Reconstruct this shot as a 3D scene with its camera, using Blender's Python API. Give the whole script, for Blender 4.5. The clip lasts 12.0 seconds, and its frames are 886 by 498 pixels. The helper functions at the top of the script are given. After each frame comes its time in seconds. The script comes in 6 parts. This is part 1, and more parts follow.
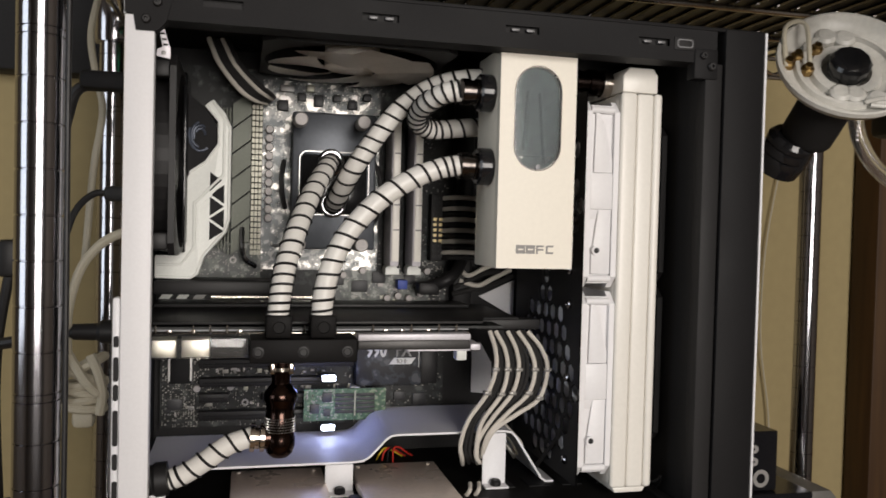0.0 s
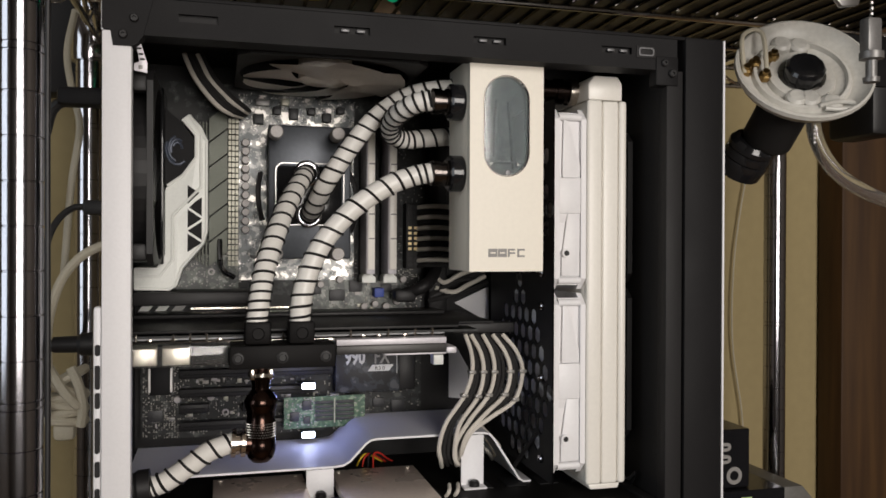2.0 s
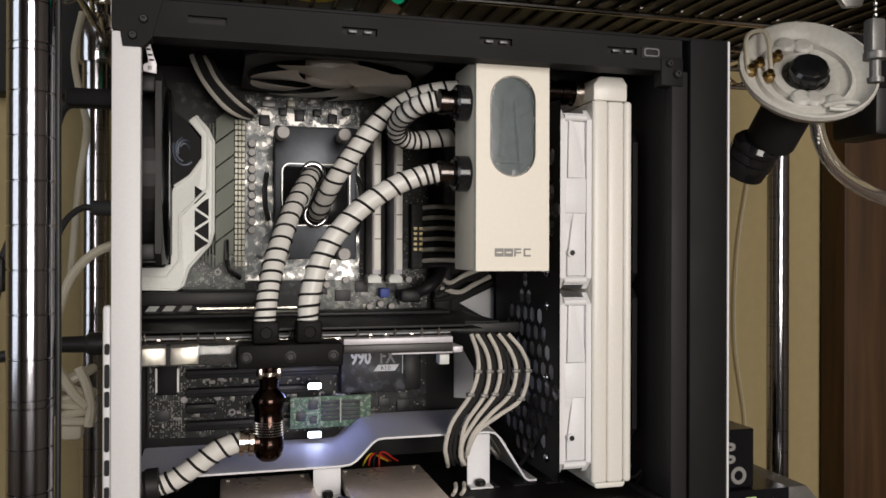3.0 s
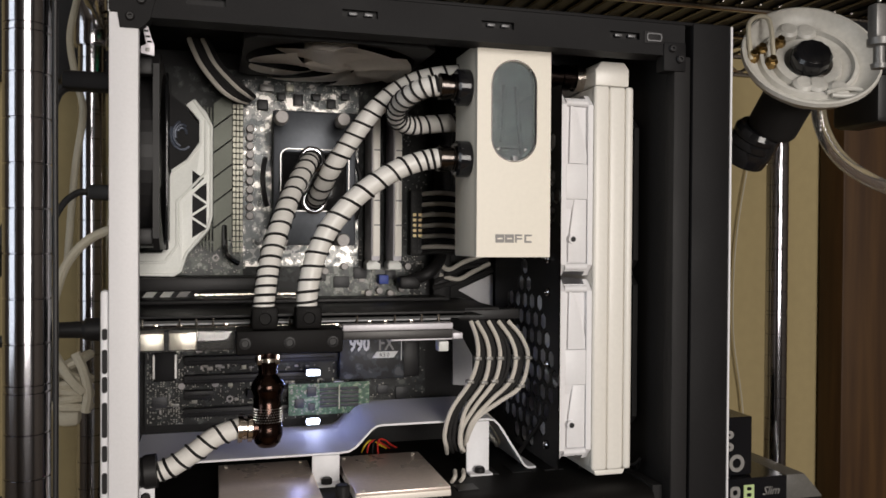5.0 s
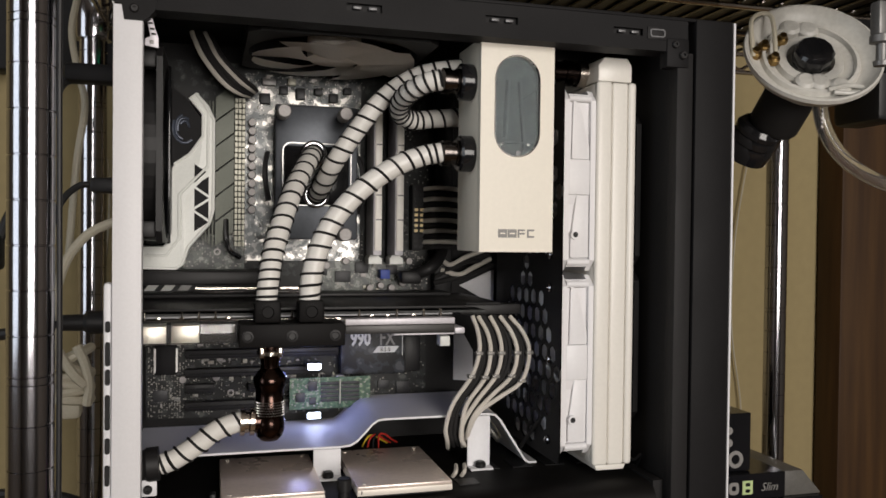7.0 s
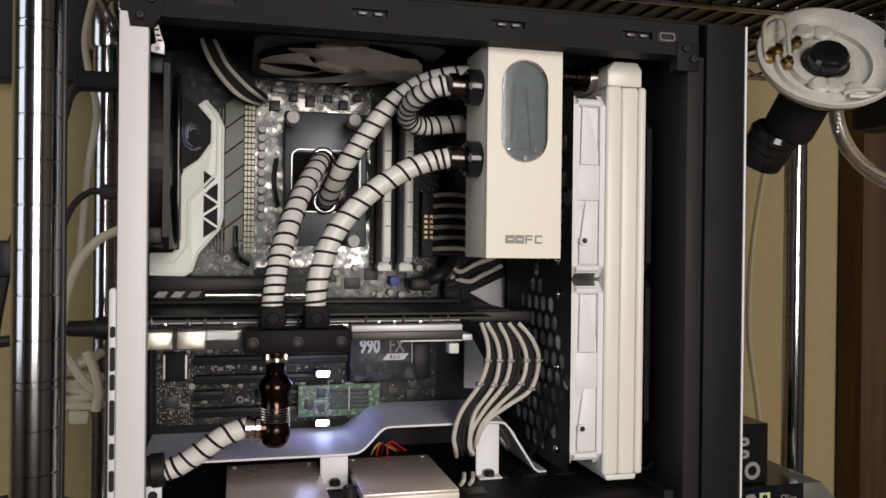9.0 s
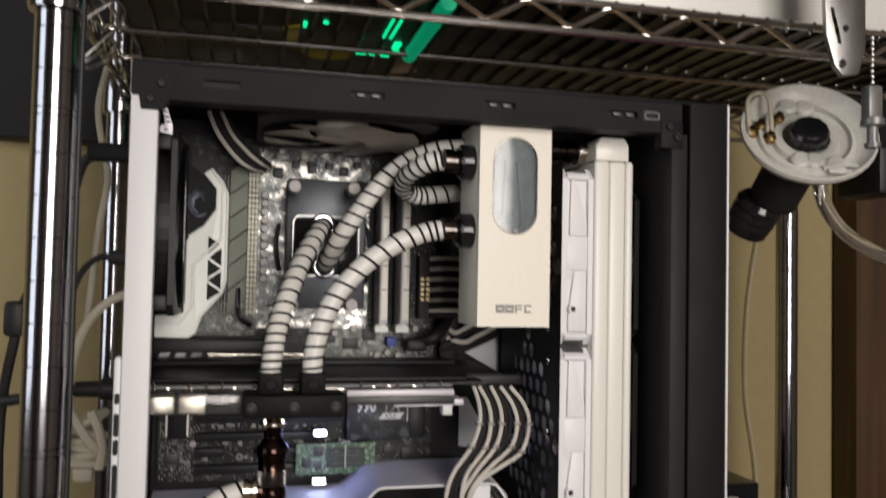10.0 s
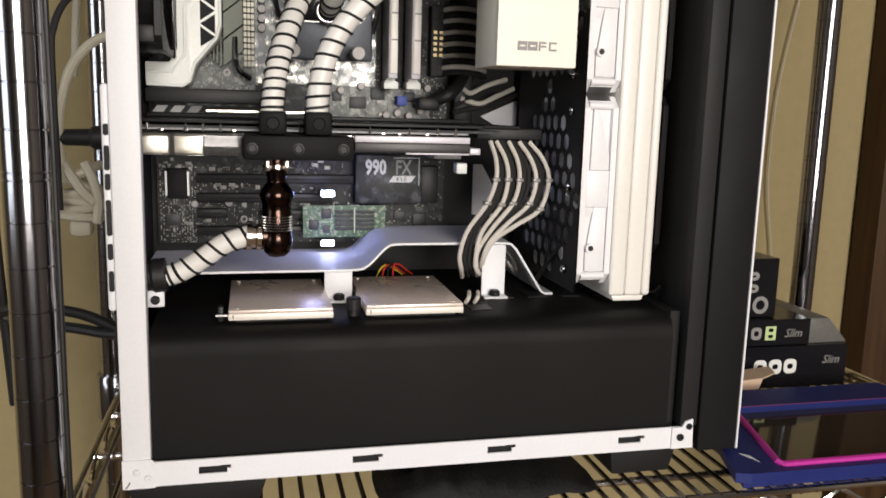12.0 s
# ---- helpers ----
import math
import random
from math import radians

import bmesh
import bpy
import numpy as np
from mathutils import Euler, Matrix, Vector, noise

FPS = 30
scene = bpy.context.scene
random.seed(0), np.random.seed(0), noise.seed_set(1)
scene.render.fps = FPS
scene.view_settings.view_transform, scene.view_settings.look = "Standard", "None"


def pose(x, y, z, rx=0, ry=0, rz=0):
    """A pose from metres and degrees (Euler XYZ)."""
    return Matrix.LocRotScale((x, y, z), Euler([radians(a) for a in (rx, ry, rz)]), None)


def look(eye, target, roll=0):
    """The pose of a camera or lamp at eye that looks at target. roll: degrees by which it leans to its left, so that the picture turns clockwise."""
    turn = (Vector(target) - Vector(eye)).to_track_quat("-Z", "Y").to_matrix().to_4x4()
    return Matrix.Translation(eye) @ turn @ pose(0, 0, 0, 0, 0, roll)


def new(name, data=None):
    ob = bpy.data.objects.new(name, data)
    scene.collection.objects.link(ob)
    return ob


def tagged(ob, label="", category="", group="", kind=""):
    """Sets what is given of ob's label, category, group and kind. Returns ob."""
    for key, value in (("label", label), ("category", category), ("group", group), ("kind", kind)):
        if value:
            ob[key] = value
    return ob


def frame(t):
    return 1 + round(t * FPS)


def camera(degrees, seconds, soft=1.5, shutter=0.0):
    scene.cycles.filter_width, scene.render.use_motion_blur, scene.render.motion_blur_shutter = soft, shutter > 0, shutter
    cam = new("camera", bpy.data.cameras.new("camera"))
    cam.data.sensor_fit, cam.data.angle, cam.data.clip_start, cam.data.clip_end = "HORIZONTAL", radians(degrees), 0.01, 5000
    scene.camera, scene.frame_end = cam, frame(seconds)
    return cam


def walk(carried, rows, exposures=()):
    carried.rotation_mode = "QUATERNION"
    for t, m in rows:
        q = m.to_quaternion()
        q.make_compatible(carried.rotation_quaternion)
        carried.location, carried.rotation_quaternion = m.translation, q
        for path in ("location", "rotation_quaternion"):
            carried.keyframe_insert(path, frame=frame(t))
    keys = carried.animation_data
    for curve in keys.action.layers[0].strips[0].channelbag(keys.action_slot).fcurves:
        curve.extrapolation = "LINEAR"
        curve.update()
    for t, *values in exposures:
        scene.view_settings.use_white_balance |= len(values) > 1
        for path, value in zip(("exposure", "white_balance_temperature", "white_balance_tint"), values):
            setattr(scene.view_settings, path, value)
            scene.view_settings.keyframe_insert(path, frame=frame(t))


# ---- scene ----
cam = camera(56.8, 12.0, soft=1.6, shutter=0.5)
PATH = [
    (0, (0.0709, -0.5298, 1.3396), (0.5470, 1.4120, 1.2872), 1.44),
    (0.5, (0.0704, -0.5406, 1.3423), (0.5910, 1.3901, 1.3072), 0.53),
    (1, (0.0620, -0.5446, 1.3378), (0.5952, 1.3830, 1.3224), 0.44),
    (1.5, (0.0624, -0.5438, 1.3296), (0.6085, 1.3798, 1.2915), 0.39),
    (2, (0.0701, -0.5457, 1.3307), (0.5967, 1.3837, 1.3228), 0.23),
    (2.5, (0.0651, -0.5449, 1.3303), (0.6098, 1.3795, 1.3285), 0.45),
    (3, (0.0649, -0.5473, 1.3281), (0.5909, 1.3823, 1.3281), 0.17),
    (4.8, (0.0610, -0.5430, 1.3270), (0.5960, 1.3841, 1.3150), 0.00),
    (5, (0.0626, -0.5422, 1.3253), (0.5996, 1.3841, 1.3001), 0.35),
    (5.5, (0.0599, -0.5434, 1.3268), (0.5843, 1.3865, 1.3044), 0.29),
    (6, (0.0584, -0.5422, 1.3253), (0.5827, 1.3878, 1.3053), 0.45),
    (6.5, (0.0577, -0.5413, 1.3255), (0.6134, 1.3797, 1.2948), 0.45),
    (7, (0.0581, -0.5415, 1.3234), (0.6037, 1.3824, 1.2913), 0.65),
    (7.2, (0.0550, -0.5420, 1.3220), (0.5998, 1.3823, 1.3050), 0.60),
    (9, (0.0700, -0.5404, 1.3204), (0.5627, 1.3980, 1.3128), 0.64),
    (9.2, (0.0686, -0.5390, 1.3177), (0.5680, 1.3975, 1.3428), 0.55),
    (9.5, (0.0701, -0.5491, 1.3357), (0.5472, 1.3905, 1.4379), 0.13),
    (9.7, (0.0679, -0.5584, 1.3469), (0.5199, 1.3856, 1.4767), 0.55),
    (9.8, (0.0682, -0.5621, 1.3434), (0.5208, 1.3814, 1.4776), 0.68),
    (10, (0.0743, -0.5670, 1.3459), (0.5466, 1.3749, 1.4224), 1.16),
    (10.2, (0.0830, -0.5648, 1.3317), (0.5483, 1.3803, 1.3347), 1.03),
    (10.3, (0.0893, -0.5706, 1.3273), (0.5485, 1.3755, 1.2877), 0.88),
    (10.5, (0.1019, -0.5669, 1.3185), (0.5718, 1.3721, 1.1785), 1.23),
    (10.7, (0.1052, -0.5574, 1.3120), (0.5926, 1.3663, 1.0634), 1.37),
    (10.8, (0.0966, -0.5506, 1.2954), (0.6094, 1.3648, 1.0337), 0.92),
    (11, (0.0988, -0.5446, 1.2871), (0.6044, 1.3539, 0.9125), 1.69),
    (11.2, (0.0918, -0.5367, 1.2849), (0.5618, 1.3603, 0.8604), 1.70),
    (11.5, (0.0871, -0.5299, 1.2784), (0.5460, 1.3789, 0.8968), 1.73),
    (11.7, (0.0905, -0.5278, 1.2855), (0.5251, 1.3876, 0.9087), 1.51),
    (12, (0.0803, -0.5247, 1.2804), (0.5387, 1.3937, 0.9497), 1.55),
]
walk(cam, [(t, look(eye, target, roll)) for t, eye, target, roll in PATH],
     [(0.0, 0.12), (0.6, 0.1), (1.2, 0.0), (9.0, 0.0), (10.0, 0.03), (10.5, -0.12), (11.0, 0.42), (11.5, 0.58), (12.0, 0.5)])

# ---------------------------------------------------------------- light
world = bpy.data.worlds.new("world")
scene.world = world
world.use_nodes = True
bg = world.node_tree.nodes["Background"]
bg.inputs["Color"].default_value = (0.95, 0.9, 0.85, 1)
bg.inputs["Strength"].default_value = 0.15


def area_lamp(name, eye, target, sx, sy, watts, colour):
    la = bpy.data.lights.new(name, "AREA")
    la.shape, la.size, la.size_y, la.energy, la.color = "RECTANGLE", sx, sy, watts, colour
    ob = new(name, la)
    ob.matrix_world = look(eye, target)
    return ob


area_lamp("window_light", (0.515, -2.36, 1.6), (0.515, 0.0, 1.6), 1.07, 1.2, 50.5, (1.0, 0.935, 0.875))
area_lamp("side_window_light", (-1.46, -0.8, 1.6), (0.0, -0.8, 1.6), 0.92, 1.1, 7.5, (0.84, 0.92, 1.0))

# ---------------------------------------------------------------- materials


def mat(name, colour, rough=0.5, metal=0.0, vary=0.15, scale=60.0, bump=0.05, coat=0.0, spread=0.0, trans=0.0, emit=0.0, ior=1.45, spec=0.5):
    """Principled surface with variation at two scales and fine relief; spread: tone per separate object."""
    m = bpy.data.materials.new(name)
    m.use_nodes = True
    nt = m.node_tree
    n, l = nt.nodes, nt.links
    b = n["Principled BSDF"]
    b.inputs["Roughness"].default_value = rough
    b.inputs["Metallic"].default_value = metal
    b.inputs["IOR"].default_value = ior
    b.inputs["Specular IOR Level"].default_value = spec
    b.inputs["Coat Weight"].default_value = coat
    b.inputs["Transmission Weight"].default_value = trans
    c = (*colour, 1)
    if emit:
        b.inputs["Emission Color"].default_value = c
        b.inputs["Emission Strength"].default_value = emit
        b.inputs["Base Color"].default_value = c
        return m
    tc = n.new("ShaderNodeTexCoord")
    fine = n.new("ShaderNodeTexNoise")
    fine.inputs["Scale"].default_value, fine.inputs["Detail"].default_value = scale * 8, 4
    big = n.new("ShaderNodeTexNoise")
    big.inputs["Scale"].default_value, big.inputs["Detail"].default_value = scale * 0.25, 5
    l.new(tc.outputs["Object"], fine.inputs["Vector"])
    l.new(tc.outputs["Object"], big.inputs["Vector"])
    mix = n.new("ShaderNodeMath")
    mix.operation = "ADD"
    l.new(fine.outputs["Fac"], mix.inputs[0])
    l.new(big.outputs["Fac"], mix.inputs[1])
    ramp = n.new("ShaderNodeMapRange")
    ramp.inputs["From Min"].default_value, ramp.inputs["From Max"].default_value = 0.6, 1.4
    ramp.inputs["To Min"].default_value, ramp.inputs["To Max"].default_value = 1 - vary, 1 + vary
    l.new(mix.outputs[0], ramp.inputs["Value"])
    hsv = n.new("ShaderNodeHueSaturation")
    hsv.inputs["Color"].default_value = c
    val = ramp.outputs[0]
    if spread:
        info = n.new("ShaderNodeObjectInfo")
        r2 = n.new("ShaderNodeMapRange")
        r2.inputs["To Min"].default_value, r2.inputs["To Max"].default_value = 1 - spread, 1 + spread
        l.new(info.outputs["Random"], r2.inputs["Value"])
        mul = n.new("ShaderNodeMath")
        mul.operation = "MULTIPLY"
        l.new(val, mul.inputs[0])
        l.new(r2.outputs[0], mul.inputs[1])
        val = mul.outputs[0]
    l.new(val, hsv.inputs["Value"])
    l.new(hsv.outputs[0], b.inputs["Base Color"])
    rr = n.new("ShaderNodeMapRange")
    rr.inputs["To Min"].default_value, rr.inputs["To Max"].default_value = max(0.02, rough * 0.75), min(1, rough * 1.3)
    l.new(big.outputs["Fac"], rr.inputs["Value"])
    l.new(rr.outputs[0], b.inputs["Roughness"])
    if bump:
        bp = n.new("ShaderNodeBump")
        bp.inputs["Strength"].default_value, bp.inputs["Distance"].default_value = bump, 0.002
        l.new(fine.outputs["Fac"], bp.inputs["Height"])
        l.new(bp.outputs[0], b.inputs["Normal"])
    return m


def camo(name, a, b_, c, rough=0.4, scale=90.0, cut=0.55, metal=0.0):
    """Printed blotches of three tones with a fine speckle."""
    m = mat(name, a, rough, metal, 0.1, 200, 0.1)
    n, l = m.node_tree.nodes, m.node_tree.links
    b = n["Principled BSDF"]
    tc = n["Texture Coordinate"]
    no = n.new("ShaderNodeTexNoise")
    no.inputs["Scale"].default_value, no.inputs["Detail"].default_value = scale, 3
    l.new(tc.outputs["Object"], no.inputs["Vector"])
    cr = n.new("ShaderNodeValToRGB")
    cr.color_ramp.interpolation = "CONSTANT"
    e = cr.color_ramp.elements
    e[0].color = (*a, 1)
    e[1].position, e[1].color = cut, (*b_, 1)
    e2 = e.new(cut + 0.1)
    e2.color = (*c, 1)
    l.new(no.outputs["Fac"], cr.inputs["Fac"])
    l.new(cr.outputs[0], b.inputs["Base Color"])
    return m


def wood(name, dark, light):
    m = mat(name, dark, 0.55, 0, 0.1, 20, 0.1, spec=0.3)
    n, l = m.node_tree.nodes, m.node_tree.links
    wv = n.new("ShaderNodeTexNoise")
    wv.inputs["Scale"].default_value, wv.inputs["Detail"].default_value = 6, 8
    mp = n.new("ShaderNodeMapping")
    mp.inputs["Scale"].default_value = (9, 9, 0.6)
    l.new(n["Texture Coordinate"].outputs["Object"], mp.inputs["Vector"])
    l.new(mp.outputs[0], wv.inputs["Vector"])
    cr = n.new("ShaderNodeValToRGB")
    cr.color_ramp.elements[0].position, cr.color_ramp.elements[0].color = 0.3, (*dark, 1)
    cr.color_ramp.elements[1].position, cr.color_ramp.elements[1].color = 0.7, (*light, 1)
    l.new(wv.outputs["Fac"], cr.inputs["Fac"])
    l.new(cr.outputs[0], n["Principled BSDF"].inputs["Base Color"])
    return m


WHITE = mat("white_powder_coat", (0.75, 0.745, 0.765), 0.45, 0, 0.04, 60, 0.03)
CREAM = mat("cream_white_acetal", (0.78, 0.73, 0.63), 0.38, 0, 0.03, 40, 0.03)
RADWHITE = mat("white_enamel", (0.78, 0.75, 0.69), 0.32, 0, 0.04, 40, 0.05)
FANWHITE = mat("white_plastic", (0.76, 0.75, 0.76), 0.4, 0, 0.03, 40, 0.03)
HOSE = mat("white_rubber", (0.74, 0.72, 0.68), 0.35, 0, 0.05, 60, 0.03)
BLACK = mat("black_powder_coat", (0.0135, 0.0128, 0.0132), 0.6, 0, 0.25, 60, 0.03, spec=0.3)
SHROUD = mat("black_satin_steel", (0.005, 0.0043, 0.004), 0.58, 0, 0.15, 50, 0.012, spec=0.2)
DARK = mat("dark_grey_coat", (0.0078, 0.0074, 0.008), 0.6, 0, 0.2, 50, 0.02, spec=0.22)
PLASTIC = mat("black_plastic", (0.0135, 0.0128, 0.0132), 0.45, 0, 0.2, 80, 0.03, spec=0.35)
GLOSSBLACK = mat("black_gloss", (0.01, 0.01, 0.011), 0.12, 0, 0.15, 50, 0.0)
RUBBER = mat("black_rubber", (0.0125, 0.012, 0.012), 0.6, 0, 0.2, 90, 0.05, spec=0.3)
CHROME = mat("chrome", (0.38, 0.375, 0.4), 0.13, 1, 0.06, 40, 0.01)
# one chrome in two tones: deck wires carry shade, rails carry window light
DIMCHROME = mat("shaded_chrome_wire", (0.125, 0.115, 0.11), 0.22, 1, 0.2, 50, 0.03)
LITCHROME = mat("lit_chrome_rail", (0.72, 0.7, 0.68), 0.13, 1, 0.12, 50, 0.02)
NICKEL = mat("nickel", (0.62, 0.56, 0.5), 0.18, 1, 0.1, 60, 0.05)
BROWNNICKEL = mat("brown_black_chrome", (0.055, 0.034, 0.028), 0.18, 1, 0.2, 60, 0.03)
BLACKNICKEL = mat("black_nickel", (0.028, 0.02, 0.0175), 0.17, 1, 0.15, 60, 0.02)
SMOKEDNICKEL = mat("smoked_nickel", (0.085, 0.075, 0.07), 0.2, 1, 0.2, 60, 0.02)
ACETAL = mat("black_acetal", (0.0062, 0.0056, 0.0056), 0.55, 0, 0.2, 80, 0.02, spec=0.14)
INSERT = mat("satin_pale_nickel", (0.9, 0.86, 0.76), 0.38, 1, 0.06, 60, 0.02)
STEEL = mat("brushed_steel", (0.38, 0.37, 0.36), 0.36, 1, 0.12, 60, 0.05)
DARKSTEEL = mat("dull_dark_steel", (0.16, 0.16, 0.165), 0.45, 0.6, 0.15, 60, 0.05)
BRASS = mat("brass", (0.3, 0.2, 0.08), 0.3, 1, 0.2, 60, 0.1)
SSDTOP = mat("champagne_aluminium", (0.88, 0.76, 0.68), 0.28, 0.4, 0.1, 30, 0.03)
SSDSIDE = mat("pale_aluminium", (0.8, 0.74, 0.66), 0.45, 0.2, 0.05, 30, 0.03)
PCB = camo("black_circuit_board", (0.0115, 0.012, 0.0118), (0.027, 0.03, 0.03), (0.072, 0.076, 0.07), 0.45, 120, 0.56)
PCB.node_tree.nodes["Principled BSDF"].inputs["Specular IOR Level"].default_value = 0.3
CAMOLOW = camo("dim_blotched_circuit_board", (0.02, 0.025, 0.023), (0.06, 0.072, 0.058), (0.2, 0.21, 0.19), 0.35, 130, 0.5)
CAMO = camo("grey_printed_circuit_board", (0.036, 0.04, 0.041), (0.13, 0.13, 0.125), (0.58, 0.555, 0.52), 0.22, 130, 0.49, 0.5)
SINKPRINT = camo("dark_blotched_heatsink", (0.012, 0.0122, 0.0132), (0.03, 0.033, 0.039), (0.075, 0.078, 0.084), 0.45, 110, 0.5)
GREENPCB = camo("green_circuit_board", (0.02, 0.065, 0.032), (0.045, 0.11, 0.055), (0.16, 0.22, 0.13), 0.35, 260, 0.5)
OLIVE = mat("olive_grey_anodised", (0.06, 0.064, 0.052), 0.42, 0.5, 0.15, 60, 0.05)
GREYPLATE = mat("slate_grey_plate", (0.085, 0.092, 0.105), 0.35, 0.5, 0.12, 40, 0.05)
BADGE = mat("slate_blue_relief", (0.055, 0.065, 0.09), 0.35, 0.3, 0.3, 120, 0.2)
IOWHITE = mat("pale_ceramic_plastic", (0.78, 0.79, 0.75), 0.4, 0, 0.06, 80, 0.05)
CHIP = mat("chip_epoxy", (0.02, 0.02, 0.022), 0.45, 0, 0.2, 90, 0.05, spread=0.3)
GOLD = mat("gold_contact", (0.7, 0.55, 0.3), 0.3, 1, 0.2, 90, 0.05)
SMD = mat("solder_and_ceramic", (0.24, 0.23, 0.21), 0.4, 0.5, 0.6, 300, 0.1, spread=0.4)
PINGRID = mat("pale_brass_pins", (0.36, 0.35, 0.29), 0.45, 0.4, 0.25, 90, 0.05)
DARKBAR = mat("dark_satin_metal", (0.05, 0.048, 0.047), 0.4, 0.5, 0.2, 60, 0.03)
BARGREY = mat("satin_grey_metal", (0.2, 0.195, 0.19), 0.42, 0.5, 0.15, 60, 0.03)
CAPTOP = mat("capacitor_top", (0.34, 0.32, 0.31), 0.5, 0.15, 0.2, 80, 0.05)
RAMGREY = mat("pale_grey_heatspreader", (0.55, 0.53, 0.56), 0.4, 0.2, 0.1, 60, 0.05)
SLEEVEW = mat("white_sleeving", (0.6, 0.56, 0.5), 0.7, 0, 0.15, 300, 0.3)
SLEEVEB = mat("black_sleeving", (0.014, 0.013, 0.013), 0.7, 0, 0.2, 300, 0.3)
CLEARPL = mat("clear_acrylic", (0.9, 0.9, 0.88), 0.06, 0, 0.02, 40, 0.0, trans=0.95, ior=1.49)
COMBCLEAR = mat("smoky_comb_plastic", (0.5, 0.48, 0.45), 0.25, 0, 0.1, 60, 0.03, trans=0.6, ior=1.45)
GLASS = mat("grey_glass", (0.62, 0.66, 0.68), 0.05, 0, 0.02, 40, 0.0, trans=0.9, ior=1.45)
RESIN = mat("grey_coolant_chamber", (0.26, 0.305, 0.29), 0.35, 0, 0.35, 25, 0.05)
LEDWHITE = mat("white_led", (0.72, 0.8, 1.0), emit=11)
GREENLED = mat("green_led", (0.0, 0.8, 0.3), emit=1.2)
WALLP = mat("ochre_wall_paint", (0.33, 0.265, 0.135), 0.8, 0, 0.08, 8, 0.15)
PORCELAIN = mat("white_porcelain", (0.5, 0.485, 0.445), 0.38, 0, 0.14, 30, 0.04)
CABLEW = mat("off_white_cable", (0.44, 0.4, 0.31), 0.5, 0, 0.1, 80, 0.05)
BLUESOCKET = mat("bright_blue_plastic", (0.03, 0.06, 0.3), 0.5, 0, 0.15, 60, 0.1)
BLUE = mat("blue_plastic", (0.006, 0.014, 0.12), 0.5, 0, 0.15, 60, 0.1)
DULLPINK = mat("dull_purple_plastic", (0.1, 0.02, 0.1), 0.5, 0, 0.1, 60, 0.05)
PINK = mat("magenta_plastic", (0.5, 0.03, 0.3), 0.4, 0, 0.1, 60, 0.05)
SCREEN = mat("dark_glossy_glass", (0.03, 0.024, 0.018), 0.06, 0, 0.2, 20, 0.0, coat=0.5)
BOXBLACK = mat("black_printed_card", (0.0075, 0.0075, 0.009), 0.2, 0, 0.2, 40, 0.03, spec=0.4)
BOXGREY = mat("grey_printed_card", (0.12, 0.115, 0.105), 0.4, 0, 0.15, 40, 0.05)
PRINT = mat("white_print", (0.72, 0.72, 0.7), 0.5, 0, 0.05, 80, 0.0)
GREYPRINT = mat("grey_print", (0.25, 0.24, 0.23), 0.5, 0, 0.05, 80, 0.0)
GREENPRINT = mat("green_print", (0.5, 0.62, 0.3), 0.5, 0, 0.05, 80, 0.0)
CARD = mat("tan_card", (0.62, 0.45, 0.32), 0.7, 0, 0.1, 40, 0.1)
WOOD = wood("dark_brown_wood", (0.032, 0.014, 0.0045), (0.074, 0.036, 0.011))
FLOORW = wood("brown_floorboards", (0.12, 0.07, 0.035), (0.22, 0.14, 0.07))
PLASTER = mat("drab_plaster", (0.14, 0.12, 0.1), 0.85, 0, 0.06, 10, 0.2)
RED = mat("red_wire", (0.5, 0.03, 0.02), 0.5, 0, 0.1, 80, 0.05)
LINER = mat("dark_liner", (0.062, 0.056, 0.047), 0.38, 0, 0.3, 25, 0.04)
DULLYELLOW = mat("dull_yellow_plastic", (0.75, 0.555, 0.045), 0.5, 0, 0.15, 80, 0.05)
YELLOW = mat("yellow_wire", (0.6, 0.42, 0.03), 0.5, 0, 0.1, 80, 0.05)
BAG = mat("black_bag_plastic", (0.011, 0.01, 0.01), 0.42, 0, 0.3, 40, 0.3)
GREENTUBE = mat("green_light_tube", (0.0, 0.42, 0.2), emit=0.38)
FANGREY = mat("dark_grey_fan_plastic", (0.034, 0.032, 0.033), 0.4, 0, 0.12, 60, 0.02)
SMOKE = mat("smoky_grey_plastic", (0.81, 0.756, 0.689), 0.3, 0, 0.08, 40, 0.02)
SILVERBOX = mat("silver_white_appliance", (0.66, 0.64, 0.6), 0.4, 0.1, 0.06, 30, 0.03)

# ---------------------------------------------------------------- mesh helpers
ORIGIN = {}


def thing(name, base, label, category, group="", kind=""):
    ob = new(name)
    ob.location = base
    ob.empty_display_size = 0.02
    ORIGIN[ob] = Vector(base)
    return tagged(ob, label, category, group, kind)


def finish(bm, smooth):
    bmesh.ops.recalc_face_normals(bm, faces=bm.faces)
    me = bpy.data.meshes.new("m")
    if smooth:
        for f in bm.faces:
            f.smooth = True
        for e in bm.edges:
            if len(e.link_faces) == 2 and e.calc_face_angle(0) > 0.6:
                e.smooth = False
    bm.to_mesh(me)
    bm.free()
    return me


def part(name, bm, material, parent, label="", smooth=True):
    o = ORIGIN[parent]
    bmesh.ops.translate(bm, verts=bm.verts, vec=-o)
    me = finish(bm, smooth)
    me.name = name
    me.materials.append(material)
    ob = new(name, me)
    ob.parent = parent
    ORIGIN[ob] = o
    if label:
        tagged(ob, label)
    return ob


def solo(name, bm, material, base, label, category, group="", kind="", smooth=True):
    bmesh.ops.translate(bm, verts=bm.verts, vec=-Vector(base))
    me = finish(bm, smooth)
    me.name = name
    me.materials.append(material)
    ob = new(name, me)
    ob.location = base
    ORIGIN[ob] = Vector(base)
    return tagged(ob, label, category, group, kind)


